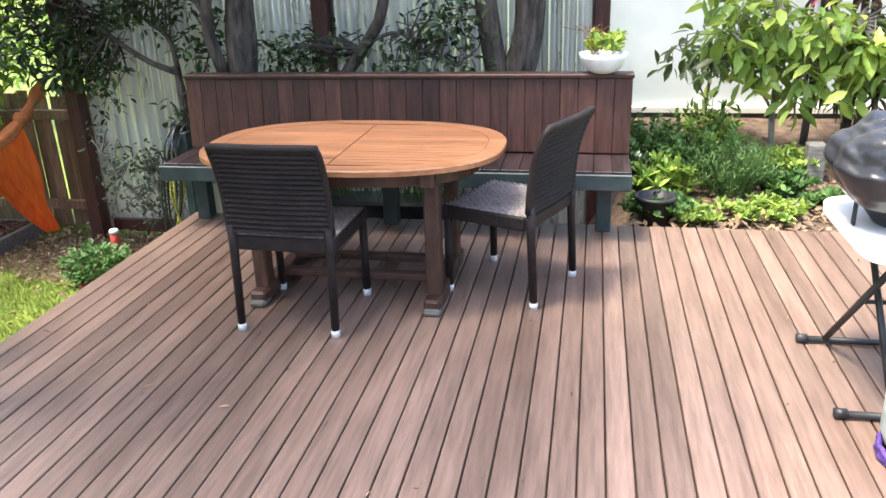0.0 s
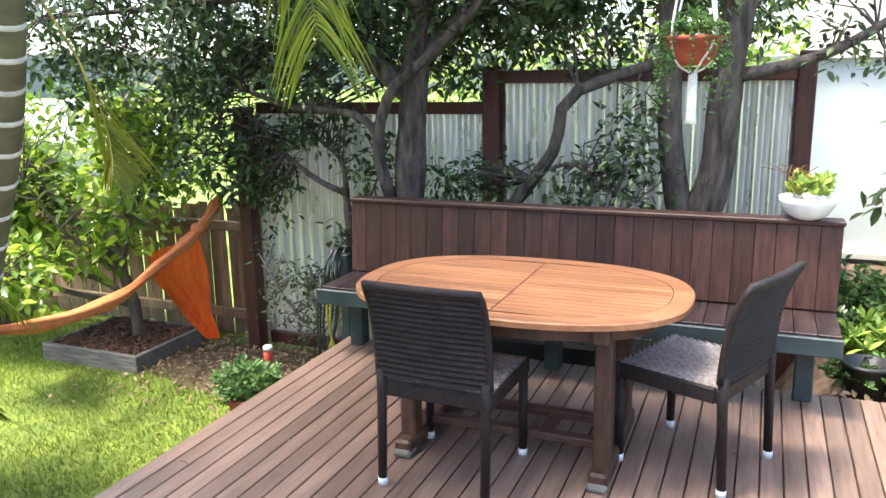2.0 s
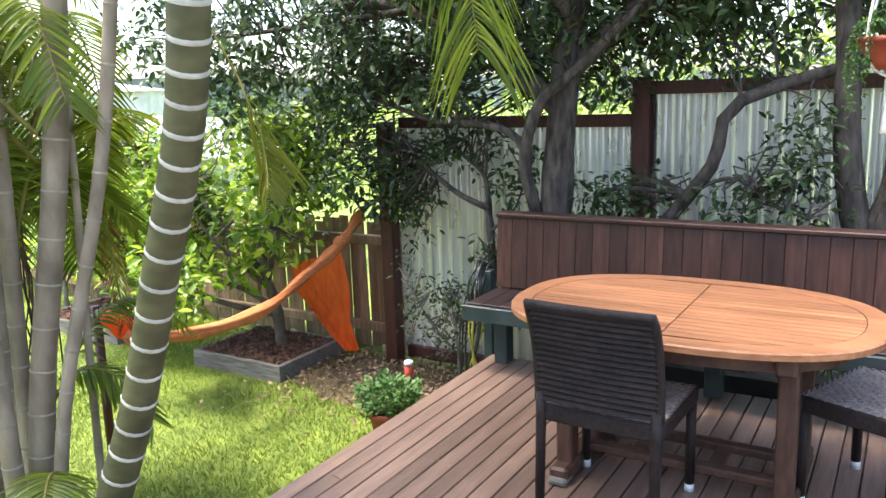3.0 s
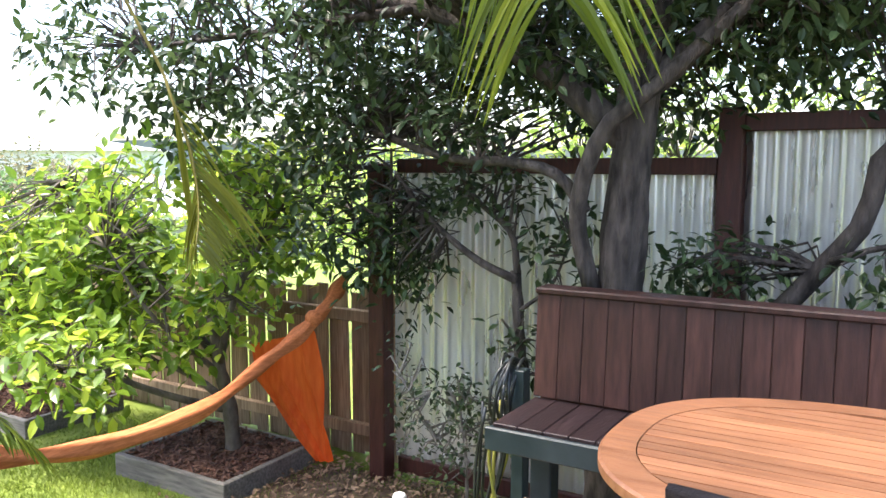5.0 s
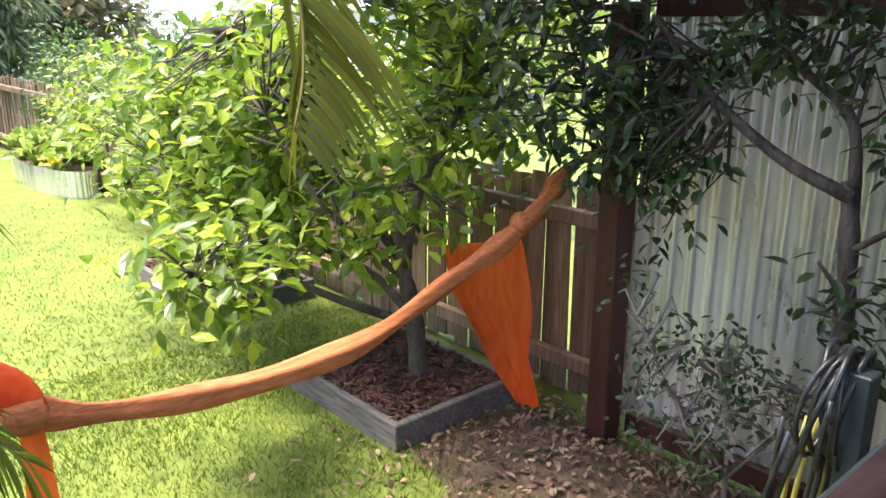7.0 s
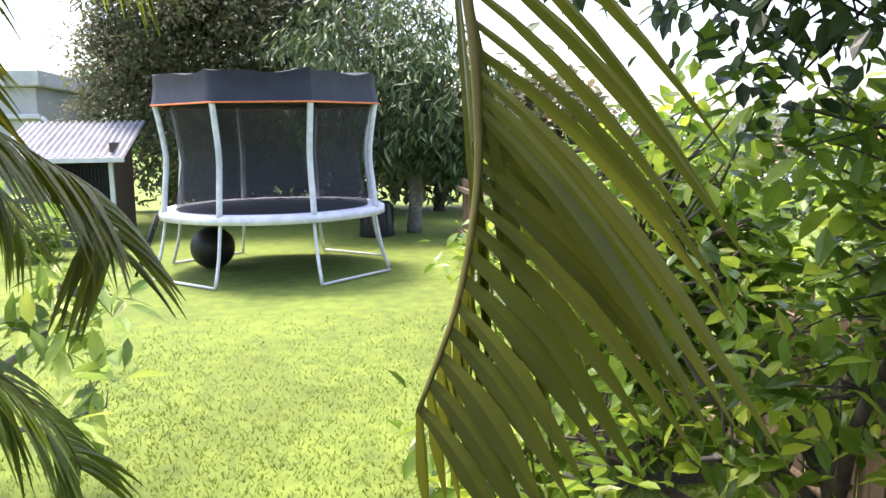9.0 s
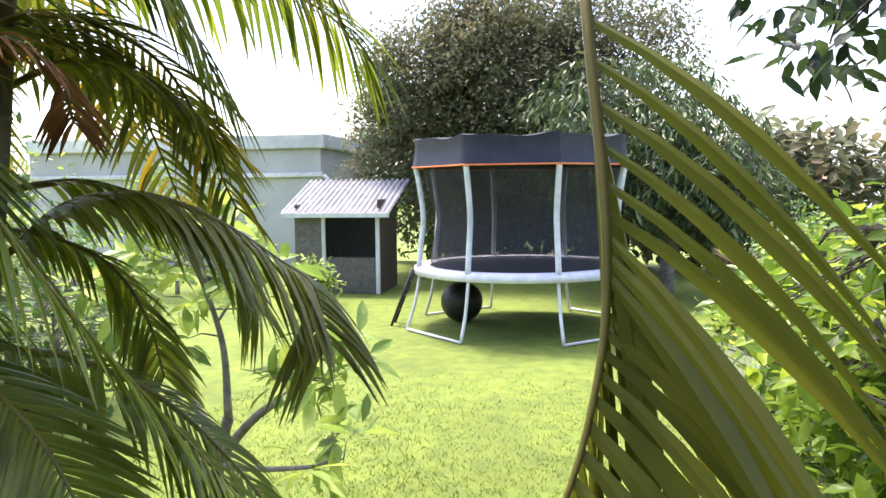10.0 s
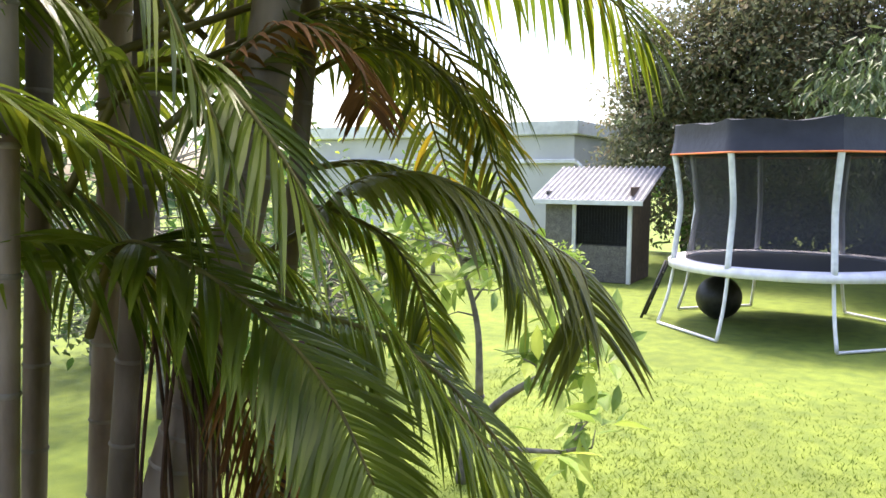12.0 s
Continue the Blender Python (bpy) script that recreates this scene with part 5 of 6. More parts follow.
# ---- palms ----
def frond(parent, points, length, count, rng, material, width=0.022, droop=0.5, sides=(1, -1), name="frond", stalk=0.010, start=0.12, lean=(0, 0, 0), single=False, fwd=1.0, trim=0.85, taper=0.0):
    """A feather palm leaf: an arched stalk with folded, drooping leaflets along its sides."""
    path = curve(points, 40)
    st = Shape().tube(path, [lerp(stalk, stalk * 0.25, i / 39) for i in range(40)], 6)
    fr = world_part(name, st, RACHIS, parent, "", True)
    s = Shape()
    for k in range(count):
        f = lerp(start, 0.995, k / (count - 1))
        i = min(int(f * 39), 38)
        p = path[i].lerp(path[i + 1], f * 39 - i)
        d = (path[i + 1] - path[i]).normalized()
        sd = d.cross(Vector((0, 0, 1)))
        sd = sd.normalized() if sd.length > 0.2 else Vector((0.0, 1.0, 0.0)).cross(d).normalized()
        for side in sides:
            q = (sd * side * rng.uniform(0.8, 1.0) + d * lerp(0.35, 0.75, f) * fwd + Vector(lean) + Vector((rng.gauss(0, 0.06), rng.gauss(0, 0.06), rng.gauss(0.05, 0.06)))).normalized()
            l = (1 - taper * f) * trim * length * (0.55 + 0.45 * math.sin(math.pi * min(1, 0.15 + f * 0.85))) * rng.uniform(0.88, 1.08)
            w = width * rng.uniform(0.8, 1.15)
            nrm = q.cross(d).normalized()
            wd = nrm.cross(q).normalized()
            pts, vs = [], []
            n = 6
            for j in range(n + 1):
                g = j / n
                c = p + q * l * g - Vector((0, 0, 1)) * 0.7 * droop * l * g * g
                hw = w * (0.35 + 1.3 * g) * 0.5 if g < 0.35 else w * 0.5 * (1 - ((g - 0.35) / 0.65) ** 1.6) + 0.0006
                vs += [c + wd * hw + nrm * hw * 0.35, c, c - wd * hw + nrm * hw * 0.35]
            fs = []
            for j in range(n):
                a = j * 3
                fs += [(a, a + 1, a + 4, a + 3), (a + 1, a + 2, a + 5, a + 4)]
            if single:
                one = new("leaflet", Shape().add(vs, fs).mesh("leaflet", material))
                one.parent = fr
            else:
                s.add(vs, fs)
    if single:
        return fr
    leaf = new("leaflet_spray", s.mesh("leaflet_spray", material))
    leaf.parent = fr
    tagged(leaf, kind="stuff")
    return fr


def stem(parent, points, r0, r1, rings=True, name="stem", gap=0.11, bark=PALM_TRUNK):
    path = curve(points, 30)
    rad = [lerp(r0, r1, min(1, i / 12)) for i in range(30)]
    ob = world_part(name, Shape().tube(path, rad, 14), bark, parent, "", True)
    if rings:
        total = sum((path[i + 1] - path[i]).length for i in range(29))
        n = int(total / gap)
        for k in range(1, n):
            f = k / n * 29
            i = min(int(f), 28)
            p, d = path[i].lerp(path[i + 1], f - i), (path[i + 1] - path[i]).normalized()
            rr = lerp(rad[i], rad[i + 1], f - i)
            hb = 0.008 if bark is PALM_TRUNK else 0.005
            rs = Shape().tube([p - d * hb, p, p + d * hb], [rr + 0.0005, rr + 0.0035, rr + 0.0005], 14, False)
            ring = new("leaf_scar", rs.mesh("leaf_scar", PALM_RING if bark is PALM_TRUNK else CANE_RING, True))
            ring.parent = ob


rng = random.Random(101)
palm = thing("palm_tree", "leaning feather palm with an olive ringed stem beside the deck", "palm", (-3.08, 2.02, LAWN_Z))
stem(palm, [(-3.08, 2.02, LAWN_Z - 0.02), (-2.98, 2.04, -0.25), (-2.879, 2.052, 0.093), (-2.679, 2.078, 0.551), (-2.45, 2.05, 1.056), (-2.22, 2.0, 1.505), (-2.06, 1.93, 1.896), (-1.98, 1.89, 2.4), (-1.94, 1.88, 3.1)], 0.078, 0.060)
T = (-1.95, 1.88, 2.9)
frond(palm, [T, (-2.1, 2.6, 3.3), (-2.05, 3.1, 2.7), (-1.98, 3.3, 2.15), (-1.95, 3.35, 1.80)], 0.50, 60, rng, FROND, 0.020, 1.0)
frond(palm, [T, (-2.5, 2.4, 3.4), (-3.0, 2.9, 3.1), (-3.3, 3.2, 2.6)], 0.45, 50, rng, FROND, 0.024, 0.7)
frond(palm, [T, (-2.7, 1.8, 3.4), (-3.4, 1.7, 3.1), (-3.9, 1.65, 2.5)], 0.45, 50, rng, FROND, 0.024, 0.7)
# crown ring mostly out of view, filled out to cast dappled shade on the deck
for i in range(12):
    a = 0.5 + i * 0.53
    d = Vector((math.cos(a), math.sin(a), 0))
    frond(palm, [T, Vector(T) + d * 0.5 + Vector((0, 0, 0.55)), Vector(T) + d * 1.15 + Vector((0, 0, 0.55)), Vector(T) + d * 1.85 + Vector((0, 0, 0.15))], 0.52, 52, rng, FROND, 0.028, 0.5)
near = thing("cane_palm_clump", "clump of slender cane palms beside the deck", "palm", (-3.3, 2.2, LAWN_Z))
for b, t, r0 in (((-3.30, 2.03), (-3.03, 2.32), 0.033), ((-3.40, 2.05), (-3.27, 2.28), 0.062), ((-3.50, 2.12), (-3.46, 2.16), 0.042), ((-3.60, 2.50), (-3.62, 2.58), 0.022), ((-3.38, 2.0), (-3.36, 1.95), 0.045), ((-3.72, 2.2), (-3.8, 2.25), 0.05)):
    stem(near, [(*b, LAWN_Z), ((b[0] * 2 + t[0]) / 3, (b[1] * 2 + t[1]) / 3, 0.4), (t[0], t[1], 1.5), (t[0] * 1.5 - b[0] * 0.5, t[1] * 1.5 - b[1] * 0.5, 2.9)], r0, r0 * 0.8, True, "cane", 0.19, CANE)
for i in range(12):
    a = rng.uniform(1.9, 5.4)
    c = Vector((-3.42 + rng.gauss(0, 0.12), 2.15 + rng.gauss(0, 0.10), rng.uniform(0.9, 2.2)))
    d = Vector((math.cos(a), math.sin(a), 0))
    l = rng.uniform(0.6, 0.9)
    frond(near, [c, c + d * l * 0.35 + Vector((0, 0, 0.25)), c + d * l * 0.75 + Vector((0, 0, 0.15)), c + d * l + Vector((0, 0, -0.25))], 0.30, 40, rng, FROND, 0.020, 0.7)
frond(near, [(-3.2, 2.2, 0.0), (-3.1, 2.0, 0.25), (-2.95, 1.85, 0.22), (-2.85, 1.75, 0.0)], 0.24, 36, rng, FROND, 0.018, 0.5)
clump = thing("cane_palm_clump", "dense clump of cane palms with arching green fronds", "palm", (-4.1, 2.3, LAWN_Z))
stem(clump, [(-3.88, 2.12, LAWN_Z), (-3.98, 2.24, 0.1), (-4.099, 2.359, 0.722), (-4.205, 2.46, 1.214), (-4.286, 2.55, 1.854), (-4.34, 2.62, 2.8)], 0.066, 0.054, True, "cane", 0.10, CANE)
for b, t, r0 in (((-4.02, 2.20), (-4.10, 2.32), 0.040), ((-3.92, 2.08), (-3.96, 2.16), 0.034), ((-3.86, 1.98), (-3.82, 2.0), 0.036), ((-4.12, 2.05), (-4.2, 2.1), 0.048), ((-3.78, 1.88), (-3.70, 1.86), 0.030), ((-4.35, 2.15), (-4.5, 2.2), 0.04), ((-3.98, 1.85), (-3.95, 1.8), 0.045), ((-4.30, 2.36), (-4.42, 2.50), 0.030)):
    stem(clump, [(*b, LAWN_Z), ((b[0] * 2 + t[0]) / 3, (b[1] * 2 + t[1]) / 3, 0.4), (t[0], t[1], 1.5), (t[0] * 1.5 - b[0] * 0.5, t[1] * 1.5 - b[1] * 0.5, 2.7)], r0, r0 * 0.8, True, "cane", 0.19, CANE)
frond(clump, [(-4.3, 2.66, 2.6), (-4.25, 3.2, 2.75), (-4.05, 3.65, 2.3), (-3.83, 3.79, 1.84), (-3.743, 3.80, 1.658), (-3.672, 3.818, 1.468), (-3.652, 3.821, 1.371), (-3.633, 3.815, 1.294), (-3.605, 3.790, 1.19), (-3.575, 3.745, 1.09)], 0.74, 22, rng, FROND_OLIVE, 0.028, 0.5, (1, -1), start=0.45, lean=(-0.25, 1.0, -0.62), single=True, fwd=1.1, taper=0.62)
F = FROND
fr = lambda pts, l, n, m=F, w=0.024, dr=0.6, **k: frond(clump, pts, l, n, rng, m, w, dr, **k)
fr([(-4.2, 2.4, 1.2), (-4.329, 2.557, 1.316), (-4.402, 2.669, 1.436), (-4.468, 2.785, 1.465), (-4.508, 2.885, 1.443), (-4.551, 2.997, 1.381), (-4.586, 3.096, 1.306), (-4.599, 3.175, 1.243), (-4.57, 3.215, 1.12)], 0.36, 56, FROND_OLIVE, 0.022, 0.75, start=0.15, single=True)
fr([(-3.80, 2.45, 1.4), (-3.84, 2.60, 1.63), (-3.90, 2.68, 1.66), (-3.92, 2.76, 1.60), (-3.94, 2.84, 1.50), (-4.0, 2.93, 1.32), (-4.10, 3.05, 1.10), (-4.16, 3.18, 0.92)], 0.33, 64, FROND, 0.021, 0.5, single=True)
fr([(-3.85, 2.45, 1.15), (-3.82, 2.58, 1.33), (-3.87, 2.72, 1.29), (-3.90, 2.86, 1.20), (-3.90, 2.98, 1.10), (-3.88, 3.08, 0.97)], 0.32, 60, FROND, 0.022, 0.35, single=True)
fr([(-3.30, 2.50, 1.62), (-3.40, 2.66, 1.60), (-3.56, 2.72, 1.55), (-3.76, 2.78, 1.46), (-3.9, 2.9, 1.3)], 0.28, 50, FROND, 0.020, 0.5)
fr([(-4.0, 2.3, 1.6), (-4.51, 2.49, 1.86), (-4.71, 2.58, 1.80), (-4.89, 2.68, 1.72), (-5.03, 2.80, 1.56)], 0.30, 46, FROND_OLIVE, 0.022, 0.6)
fr([(-4.0, 2.3, 1.7), (-4.43, 2.55, 1.92), (-4.61, 2.67, 2.03), (-4.83, 2.88, 2.05), (-5.02, 3.07, 1.97), (-5.08, 3.19, 1.83)], 0.42, 54, FROND, 0.022, 0.8)
fr([(-4.05, 2.4, 1.75), (-4.4, 2.6, 2.15), (-4.65, 2.9, 2.2), (-4.75, 3.15, 2.0)], 0.42, 46, FROND_OLIVE, 0.022, 0.9)
for i in range(22):
    a = rng.uniform(2.0, 5.2) if i < 17 else rng.uniform(0, 6.28)
    c = Vector((-4.12 + rng.gauss(0, 0.18), 2.2 + rng.gauss(0, 0.15), rng.uniform(1.5, 2.4)))
    d = Vector((math.cos(a), math.sin(a), 0))
    l = rng.uniform(0.7, 1.1)
    fr([c, c + d * l * 0.35 + Vector((0, 0, 0.28)), c + d * l * 0.75 + Vector((0, 0, 0.22)), c + d * l + Vector((0, 0, -0.15))], 0.30, 40, FROND if i % 4 else FROND_OLIVE, 0.021, 0.6)
fr([(-3.75, 2.35, 0.2), (-3.62, 2.45, 0.42), (-3.45, 2.55, 0.40), (-3.3, 2.6, 0.2)], 0.26, 36)
fr([(-3.9, 2.55, 0.3), (-3.85, 2.8, 0.6), (-3.75, 3.0, 0.62), (-3.7, 3.15, 0.45)], 0.26, 34)
fr([(-4.0, 2.56, 1.6), (-4.1, 2.71, 1.75), (-4.18, 2.83, 1.70), (-4.22, 2.84, 1.6)], 0.16, 30, FROND_DRY, 0.014, 0.6)
fr([(-3.85, 2.78, 1.2), (-3.86, 2.86, 1.05), (-3.87, 2.9, 0.8), (-3.86, 2.92, 0.5)], 0.16, 44, FROND_DRY, 0.010, 0.9)
for i in range(8):
    a = rng.uniform(1.2, 5.6)
    c = Vector((-4.25 + rng.gauss(0, 0.25), 2.05 + rng.gauss(0, 0.2), rng.uniform(1.5, 2.6)))
    d = Vector((math.cos(a), math.sin(a), 0))
    l = rng.uniform(0.7, 1.1)
    fr([c, c + d * l * 0.35 + Vector((0, 0, 0.28)), c + d * l * 0.75 + Vector((0, 0, 0.2)), c + d * l + Vector((0, 0, -0.2))], 0.34, 40, FROND if i % 3 else FROND_OLIVE, 0.022, 0.7)
fr([(-4.208, 2.572, 1.173), (-4.245, 2.686, 1.151), (-4.276, 2.813, 1.120), (-4.312, 2.934, 1.052), (-4.338, 3.043, 0.949), (-4.355, 3.141, 0.826), (-4.346, 3.183, 0.740)], 0.30, 54, FROND, 0.019, 0.6, single=True)
# three fronds in the leaflet colour that has sunlight painted in
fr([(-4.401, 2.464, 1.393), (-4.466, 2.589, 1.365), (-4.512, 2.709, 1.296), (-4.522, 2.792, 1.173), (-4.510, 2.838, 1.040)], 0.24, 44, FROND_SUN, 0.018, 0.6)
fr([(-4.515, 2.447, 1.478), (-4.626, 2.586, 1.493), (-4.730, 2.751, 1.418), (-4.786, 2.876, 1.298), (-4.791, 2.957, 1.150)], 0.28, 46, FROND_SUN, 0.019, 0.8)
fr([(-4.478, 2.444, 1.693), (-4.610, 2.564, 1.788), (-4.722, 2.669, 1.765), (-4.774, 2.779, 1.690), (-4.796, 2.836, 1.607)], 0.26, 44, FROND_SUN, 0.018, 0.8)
for i in range(16):
    x, y = -4.05 + rng.gauss(0, 0.04), 2.52 + rng.gauss(0, 0.06)
    world_part("root_fibre", Shape().tube(curve([(x, y, 1.08 + rng.uniform(0, 0.08)), (x + rng.gauss(0, 0.03), y + rng.gauss(0, 0.04), 0.75), (x + rng.gauss(0, 0.06), y + rng.gauss(0, 0.06), rng.uniform(0.1, 0.4))], 8), 0.0045, 5), FIBRE, clump, "", True)
gp = thing("garden_post", "dark maroon timber post with a slanted top", "post", (-4.42, 2.52, LAWN_Z))
ps = Shape()
ps.add([(x, y, z if z < 1 else 1.66 + (0.06 if x < 0 else -0.06)) for z in (0, 2) for x, y in ((-0.05, -0.05), (0.05, -0.05), (0.05, 0.05), (-0.05, 0.05))], [(3, 2, 1, 0), (4, 5, 6, 7), (0, 1, 5, 4), (1, 2, 6, 5), (2, 3, 7, 6), (3, 0, 4, 7)])
part("timber", ps, MAROON, gp)

# frangipani-like shrub on the lawn past the palms
make_tree("bare_shrub", "pale-limbed shrub with broad bright leaves on the lawn", [(-7.6, 1.35, LAWN_Z), (-7.6, 1.4, -0.3), (-7.55, 1.5, 0.0)], (0.05, 0.035),
          [([(-7.6, 1.4, -0.3), (-7.4, 1.75, 0.05), (-7.3, 2.1, 0.3), (-7.2, 2.3, 0.55)], 0.035, 0.015), ([(-7.6, 1.4, -0.25), (-7.7, 1.1, 0.2), (-7.7, 0.8, 0.7)], 0.035, 0.015), ([(-7.55, 1.5, 0.0), (-7.5, 1.5, 0.5), (-7.4, 1.4, 1.0)], 0.03, 0.012), ([(-7.6, 1.4, -0.35), (-7.2, 1.9, -0.2), (-6.9, 2.35, -0.05)], 0.025, 0.012)],
          [((-7.3, 2.2, 0.45), (0.35, 0.35, 0.3), 20), ((-7.6, 1.0, 0.8), (0.5, 0.6, 0.4), 36), ((-7.4, 1.5, 1.0), (0.5, 0.5, 0.35), 30), ((-6.9, 2.4, 0.0), (0.2, 0.2, 0.15), 8)], LEAF_LIGHT, BARK_PALE, 18, 6, 0.05, 0.22, 0.085, 0.1)
for i, (x, y, z, rr) in enumerate(((-18.0, -4.7, 0.9, 1.6), (-7.6, -1.6, 1.2, 1.5), (-6.2, -2.8, 1.3, 1.5), (-9.5, -1.2, 0.3, 1.1), (-10.5, -3.4, 0.6, 1.4), (-8.6, -3.8, 0.5, 1.2), (-13, -4.6, 0.8, 1.6), (-16.8, -1.3, -0.25, 0.4))):
    make_tree("border_shrub", "mixed green shrub along the yard's edge", [(x, y, LAWN_Z), (x, y, z - rr * 0.5), (x, y, z)], (0.05, 0.02), [([(x, y, z - rr * 0.5), (x + 0.3, y + 0.2, z), (x + 0.4, y + 0.3, z + 0.3)], 0.02, 0.01)],
              [((x, y, z), (rr, rr, rr * 0.85), 170)], (LEAF_CITRUS, LEAF_HERB, LEAF_MANGO, LEAF_HERB, LEAF_LIGHT, LEAF_MANGO, LEAF_CITRUS, LEAF_LIGHT)[i], BARK_PALE, 120 + i, 11, 0.11, 0.13, 0.06, 0.2, "shrubs at the yard's edge")

# ---- garden by the deck ----
make_tree("broadleaf_shrub", "tall shrub with broad drooping light green leaves", [(1.35, 6.1, 0.0), (1.32, 6.1, 0.35), (1.30, 6.05, 0.8), (1.22, 6.0, 1.3)], (0.025, 0.012),
          [([(1.32, 6.1, 0.4), (1.1, 6.0, 0.75), (0.95, 5.9, 1.05)], 0.012, 0.006), ([(1.32, 6.1, 0.4), (1.55, 6.0, 0.8), (1.75, 5.9, 1.05)], 0.012, 0.006), ([(1.3, 6.05, 0.9), (1.0, 6.0, 1.4), (0.75, 5.9, 1.62)], 0.008, 0.004)],
          [((1.05, 5.95, 0.95), (0.3, 0.3, 0.3), 20), ((1.35, 5.95, 0.85), (0.35, 0.3, 0.35), 26), ((1.75, 5.9, 0.85), (0.35, 0.3, 0.3), 24), ((1.3, 6.0, 1.3), (0.4, 0.3, 0.25), 20), ((0.85, 5.9, 1.4), (0.15, 0.1, 0.2), 3), ((1.95, 5.85, 0.95), (0.3, 0.25, 0.3), 22), ((1.6, 5.9, 1.1), (0.3, 0.25, 0.25), 16)], LEAF_LIGHT, BARK_PALE, 19, 8, 0.06, 0.17, 0.075, 0.7)
make_tree("dark_shrub", "dark broad-leaved shrub against the pale wall", [(0.9, 6.5, 0.0), (0.9, 6.5, 0.4), (0.92, 6.5, 0.7)], (0.016, 0.01), [([(0.9, 6.5, 0.4), (0.75, 6.5, 0.7), (0.7, 6.45, 0.85)], 0.008, 0.004)],
          [((0.88, 6.45, 0.78), (0.28, 0.2, 0.22), 22)], LEAF_MANGO, BARK_PALE, 22, 8, 0.05, 0.15, 0.07, 0.9)


def cordyline(x, y, z0, z1, n, length, material, seed, label):
    c = thing("cordyline", label, "plant", (x, y, z0), "red-leaved cordylines")
    r = random.Random(seed)
    part("stem", Shape().tube(curve([(0, 0, 0), (0.02, 0.01, (z1 - z0) * 0.5), (0, 0, z1 - z0)], 8), [0.03] * 4 + [0.022] * 4, 8), BARK, c, "", True)
    s = Shape()
    for i in range(n):
        a, e = i * 2.4, r.uniform(-0.2, 1.2)
        d = Vector((math.cos(a) * math.cos(e), math.sin(a) * math.cos(e), math.sin(e)))
        sd = d.cross(Vector((0, 0, 1))).normalized()
        up = sd.cross(d)
        p0, l, w = Vector((0, 0, z1 - z0 - r.uniform(0, 0.15))), length * r.uniform(0.75, 1.15), 0.05 * r.uniform(0.8, 1.2)
        vs, m = [], 7
        for j in range(m + 1):
            g = j / m
            q = p0 + d * l * g - Vector((0, 0, 1)) * 0.45 * l * g * g
            hw = w * (math.sin(math.pi * min(1, 0.12 + g * 0.88)) ** 0.7) + 0.001
            vs += [q + sd * hw + up * hw * 0.3, q, q - sd * hw + up * hw * 0.3]
        s.add(vs, [f for j in range(m) for f in ((j * 3, j * 3 + 1, j * 3 + 4, j * 3 + 3), (j * 3 + 1, j * 3 + 2, j * 3 + 5, j * 3 + 4))])
    part("leaves", s, material, c)
    dry = Shape()
    for i in range(26):
        a = r.uniform(0, 6.28)
        h = (z1 - z0) * r.uniform(0.35, 0.9)
        dry.tube(curve([(0.02 * math.cos(a), 0.02 * math.sin(a), h), (0.10 * math.cos(a), 0.10 * math.sin(a), h - 0.1), (0.09 * math.cos(a), 0.09 * math.sin(a), h - 0.35)], 5), [0.006, 0.014, 0.016, 0.012, 0.002], 4)
    part("dead_leaves", dry, SOIL, c, "brown hanging dead leaves")


cordyline(1.85, 6.15, 0.0, 1.50, 36, 0.42, LEAF_PINK, 1, "tall cordyline with pink and bronze strap leaves")
cordyline(1.62, 6.35, 0.0, 1.65, 24, 0.34, LEAF_RED, 2, "cordyline with dark red strap leaves")
cordyline(2.48, 5.9, 0.0, 0.80, 26, 0.40, LEAF_RED, 3, "crimson cordyline with arching strap leaves")
cordyline(1.95, 5.95, 0.0, 0.62, 12, 0.30, LEAF_MANGO, 4, "stout cordyline stump wrapped in dead leaves")
make_tree("dark_tree", "dark fine-leaved tree beside the garage wall", [(3.3, 6.3, -0.1), (3.3, 6.3, 0.8), (3.25, 6.3, 1.8)], (0.08, 0.05), [([(3.3, 6.3, 0.8), (2.9, 6.2, 1.3), (2.6, 6.1, 1.7)], 0.03, 0.01)],
          [((3.1, 6.2, 1.5), (0.75, 0.5, 0.75), 190), ((3.6, 6.2, 0.6), (0.6, 0.5, 0.5), 80), ((2.75, 6.1, 1.55), (0.5, 0.4, 0.5), 110), ((2.5, 6.3, 1.9), (0.4, 0.3, 0.3), 50)], LEAF_DARK, BARK, 23, 13, 0.06, 0.055, 0.03)


def herb_clump(name, label, x, y, z, rx, ry, h, n, material, length, width, seed):
    c = thing(name, label, "plant", (x, y, z), "low garden plants")
    r = random.Random(seed)
    st, s = Shape(), Shape()
    for _ in range(n):
        a, q = r.uniform(0, 6.28), r.random() ** 0.5
        bx, by = 0.35 * rx * q * math.cos(a), 0.35 * ry * q * math.sin(a)
        tip = Vector((rx * q * math.cos(a), ry * q * math.sin(a), h * r.uniform(0.6, 1.0) * (1 - 0.35 * q)))
        path = curve([(bx, by, 0), (lerp(bx, tip.x, 0.4), lerp(by, tip.y, 0.4), tip.z * 0.6), tip], 7)
        st.tube(path, 0.003, 3, False)
        for p in path[1:]:
            leaves(s, [p] * 4, length, width, r, -0.1, out=(p.x, p.y, p.z - 0.05))
    tagged(part("stem_spray", st, LEAF_HERB, c), kind="stuff")
    part("leaves", s, material, c)


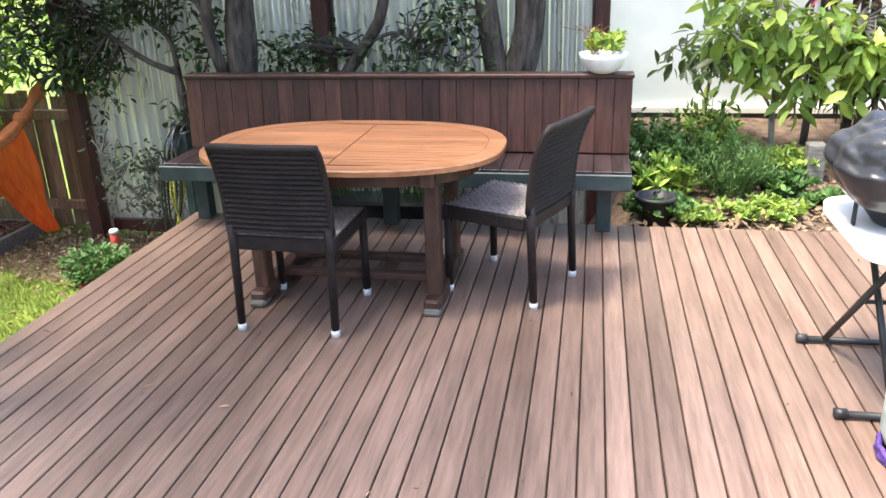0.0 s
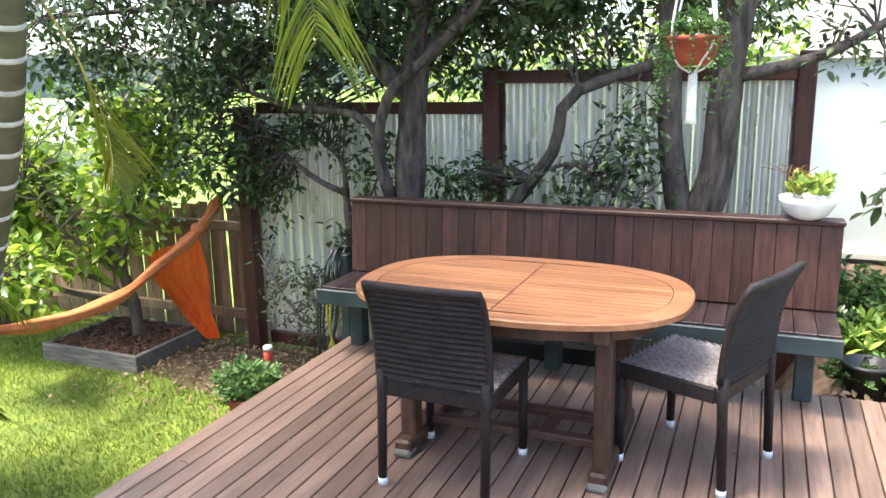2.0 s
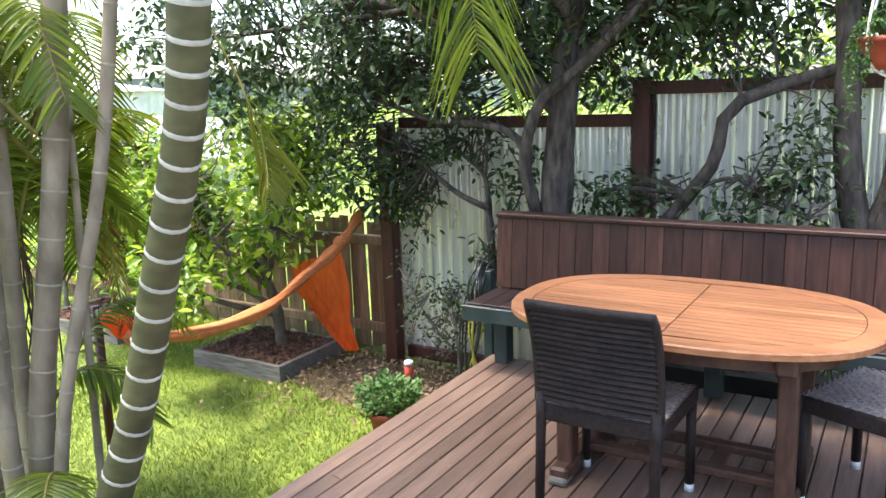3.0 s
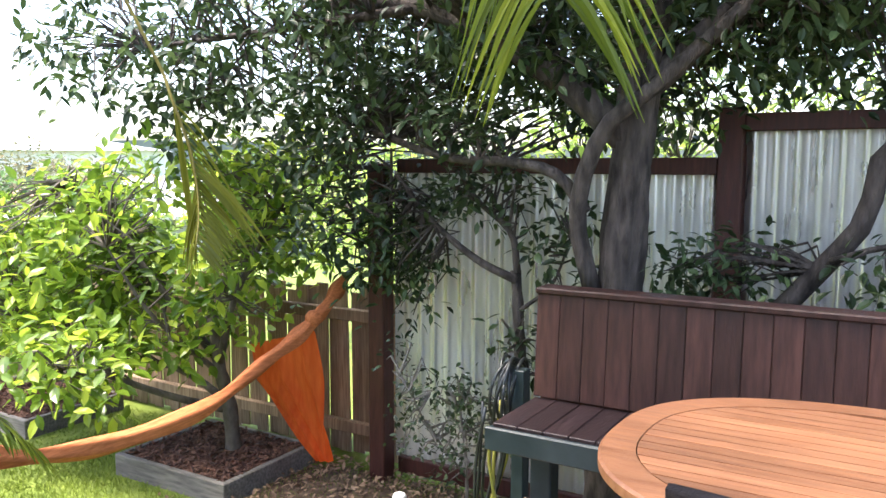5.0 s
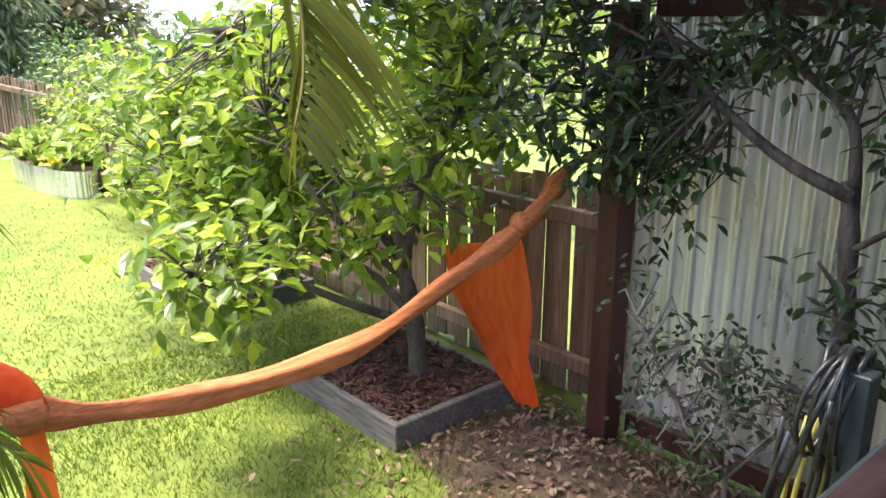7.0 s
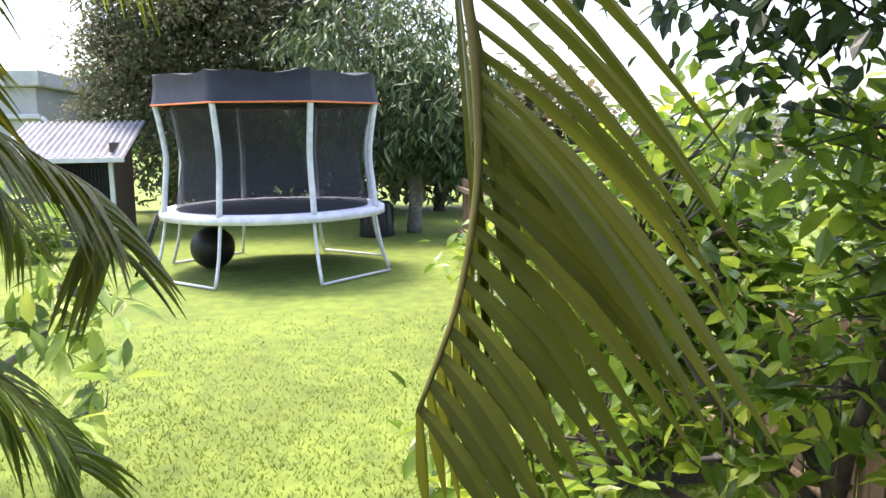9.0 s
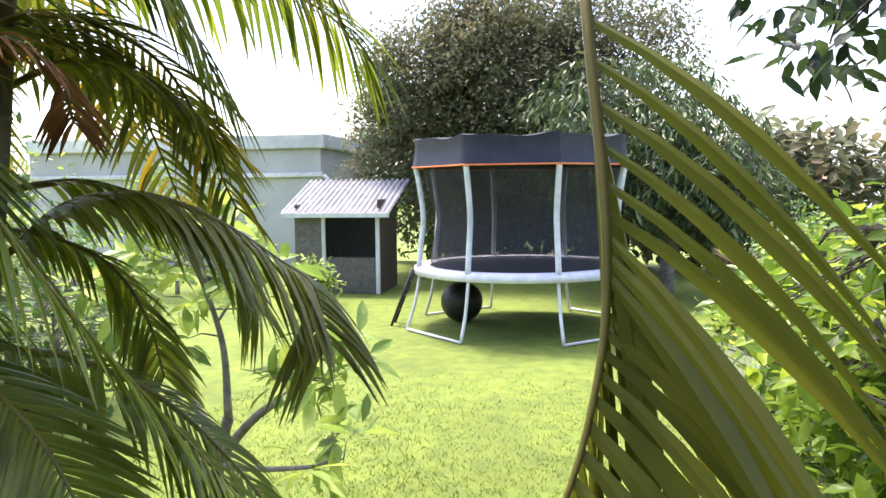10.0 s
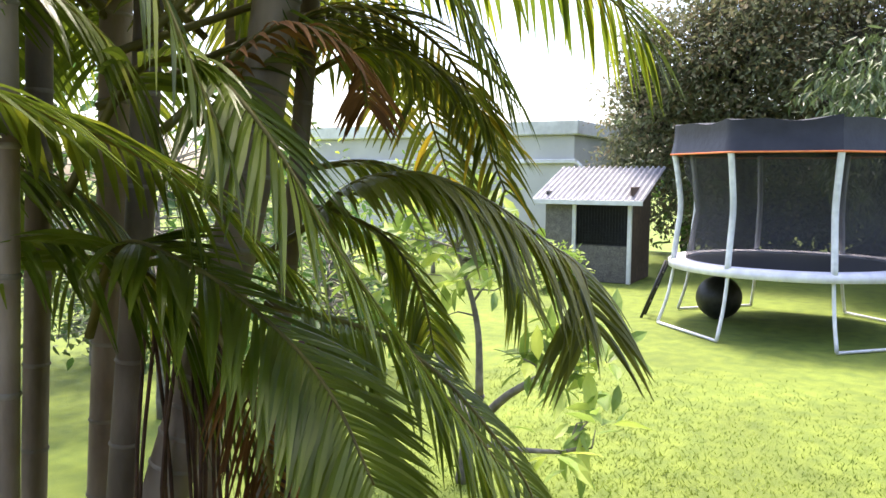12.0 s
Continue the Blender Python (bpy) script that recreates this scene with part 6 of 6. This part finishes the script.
herb_clump("rosemary_bush", "feathery green bush beside the deck", 0.92, 5.35, -0.06, 0.34, 0.32, 0.56, 120, LEAF_HERB, 0.05, 0.008, 1)
herb_clump("garden_plant", "bright lime-green leafy plant by the bench", 0.50, 5.35, -0.08, 0.22, 0.2, 0.34, 26, LEAF_LIGHT, 0.12, 0.035, 2)
herb_clump("garden_plant", "lime-green shrub tip against the wall", 0.85, 5.9, 0.02, 0.3, 0.25, 0.6, 26, LEAF_LIGHT, 0.09, 0.03, 3)
for i, (x, y, rr, hh, m) in enumerate(((0.45, 4.95, 0.25, 0.16, LEAF_HERB), (0.7, 5.8, 0.35, 0.42, LEAF_HERB), (1.25, 5.35, 0.25, 0.2, LEAF_HERB), (0.4, 5.9, 0.3, 0.42, LEAF_HERB), (1.1, 5.0, 0.28, 0.10, LEAF_LIGHT), (1.35, 5.7, 0.25, 0.25, LEAF_LIGHT), (0.65, 4.9, 0.2, 0.10, LEAF_LIGHT), (1.55, 5.2, 0.2, 0.08, LEAF_HERB), (0.35, 5.4, 0.15, 0.3, LEAF_DARK))):
    herb_clump("garden_plant", "low green ground cover in the garden bed", x, y, -0.09 + (y - 4.62) * 0.1, rr, rr, hh, 40, m, 0.055, 0.03, 10 + i)
stub = solo("timber_stub", Shape().box((1.46, 5.54, -0.1), (1.58, 5.66, 0.29), 0.01), GREYWOOD, "short weathered timber post in the garden bed", "post")
pot = thing("plant_pot", "dark plastic plant pot beside the bench", "pot", (0.42, 4.85, -0.08))
part("pot", Shape().lathe([(0, 0), (0.09, 0), (0.12, 0.18), (0.13, 0.18), (0.13, 0.20), (0.11, 0.20), (0.1, 0.14), (0, 0.14)]), BLACK, pot, "", True)

r = random.Random(61)
s = Shape()
for _ in range(1500):
    x, y = r.uniform(0.25, 3.2), 4.6 + abs(r.gauss(0, 0.7))
    if y < 6.9:
        leaves(s, [(x, y, -0.075 + (y - 4.62) * 0.117 + r.uniform(0, 0.02))], 0.075, 0.035, r, 0.15)
tagged(solo("leaf_litter", s, LITTER, "dry brown leaf litter on the garden soil", "leaves", "stuff"))
s = Shape()
for _ in range(1700):
    x, y = r.uniform(-5.1, -2.65), 5.87 - abs(r.gauss(0, 0.62))
    if y < 4.0 or (x < -4.68 and y > 4.88):
        continue
    leaves(s, [(x, y, LAWN_Z + 0.028 + r.uniform(0, 0.02))], 0.052, 0.024, r, 0.1)
tagged(solo("leaf_litter", s, LITTER, "dry brown leaves under the fence", "leaves", "stuff"))
s = Shape()
for _ in range(70):
    x, y = r.uniform(-2.5, 1.5), r.uniform(0.8, 4.5)
    leaves(s, [(x, y, 0.004)], 0.04, 0.012, r, 0.0)
tagged(solo("fallen_leaves", s, LITTER, "a few dry leaves scattered on the deck", "leaves", "stuff"))

# grass blades
g = np.random.RandomState(5)
xs, ys = [], []
for x0, x1, y0, y1, n in ((-6.6, -2.7, 1.6, 5.9, 52000), (-12.0, -5.5, 0.2, 5.9, 42000)):
    xs.append(g.uniform(x0, x1, n))
    ys.append(g.uniform(y0, y1, n))
x, y = np.concatenate(xs), np.concatenate(ys)
keep = ~((x > -5.74) & (x < -4.68) & (y > 4.88) & (y < 5.77)) & ~((x > -8.22) & (x < -6.86) & (y > 4.96) & (y < 5.87)) & ~((x > -4.7) & (y > 5.0) & (g.uniform(0, 1, len(x)) < 0.28))
x, y = x[keep], y[keep]
n = len(x)
keep = g.uniform(0, 1, n) < np.clip((x + 12.0) / 4.5, 0, 1)
x, y = x[keep], y[keep]
n = len(x)
h, a = g.uniform(0.018, 0.05, n) * np.where(x < -6, 0.6, 0.9), g.uniform(0, 6.283, n)
w = np.where(x < -12, 0.010, np.where(x < -6, 0.006, 0.0042))
lx, ly = g.normal(0, 0.024, n), g.normal(0, 0.024, n)
base = np.full(n, LAWN_Z - 0.006)
v = np.stack([np.stack([x - w * np.cos(a), y - w * np.sin(a), base], 1), np.stack([x + w * np.cos(a), y + w * np.sin(a), base], 1), np.stack([x + lx, y + ly, base + h + 0.01], 1)], 1).reshape(-1, 3)
me = bpy.data.meshes.new("grass")
me.from_pydata(v.tolist(), [], np.arange(3 * n).reshape(-1, 3).tolist())
me.materials.append(BLADE)
tagged(new("grass", me), "short bright green grass blades", "grass", "", "stuff")

# deck boards
plank = Shape().box((-0.0427, -3.2, -0.024), (0.0427, 4.6, 0.0), 0.003).mesh("plank", DECK)
rng = random.Random(2)
for i in range(46):
    part("plank", plank, DECK, floor, at=pose(-2.536 + i * 0.0922, rng.uniform(-0.006, 0.006), rng.uniform(-0.0008, 0.0008)))
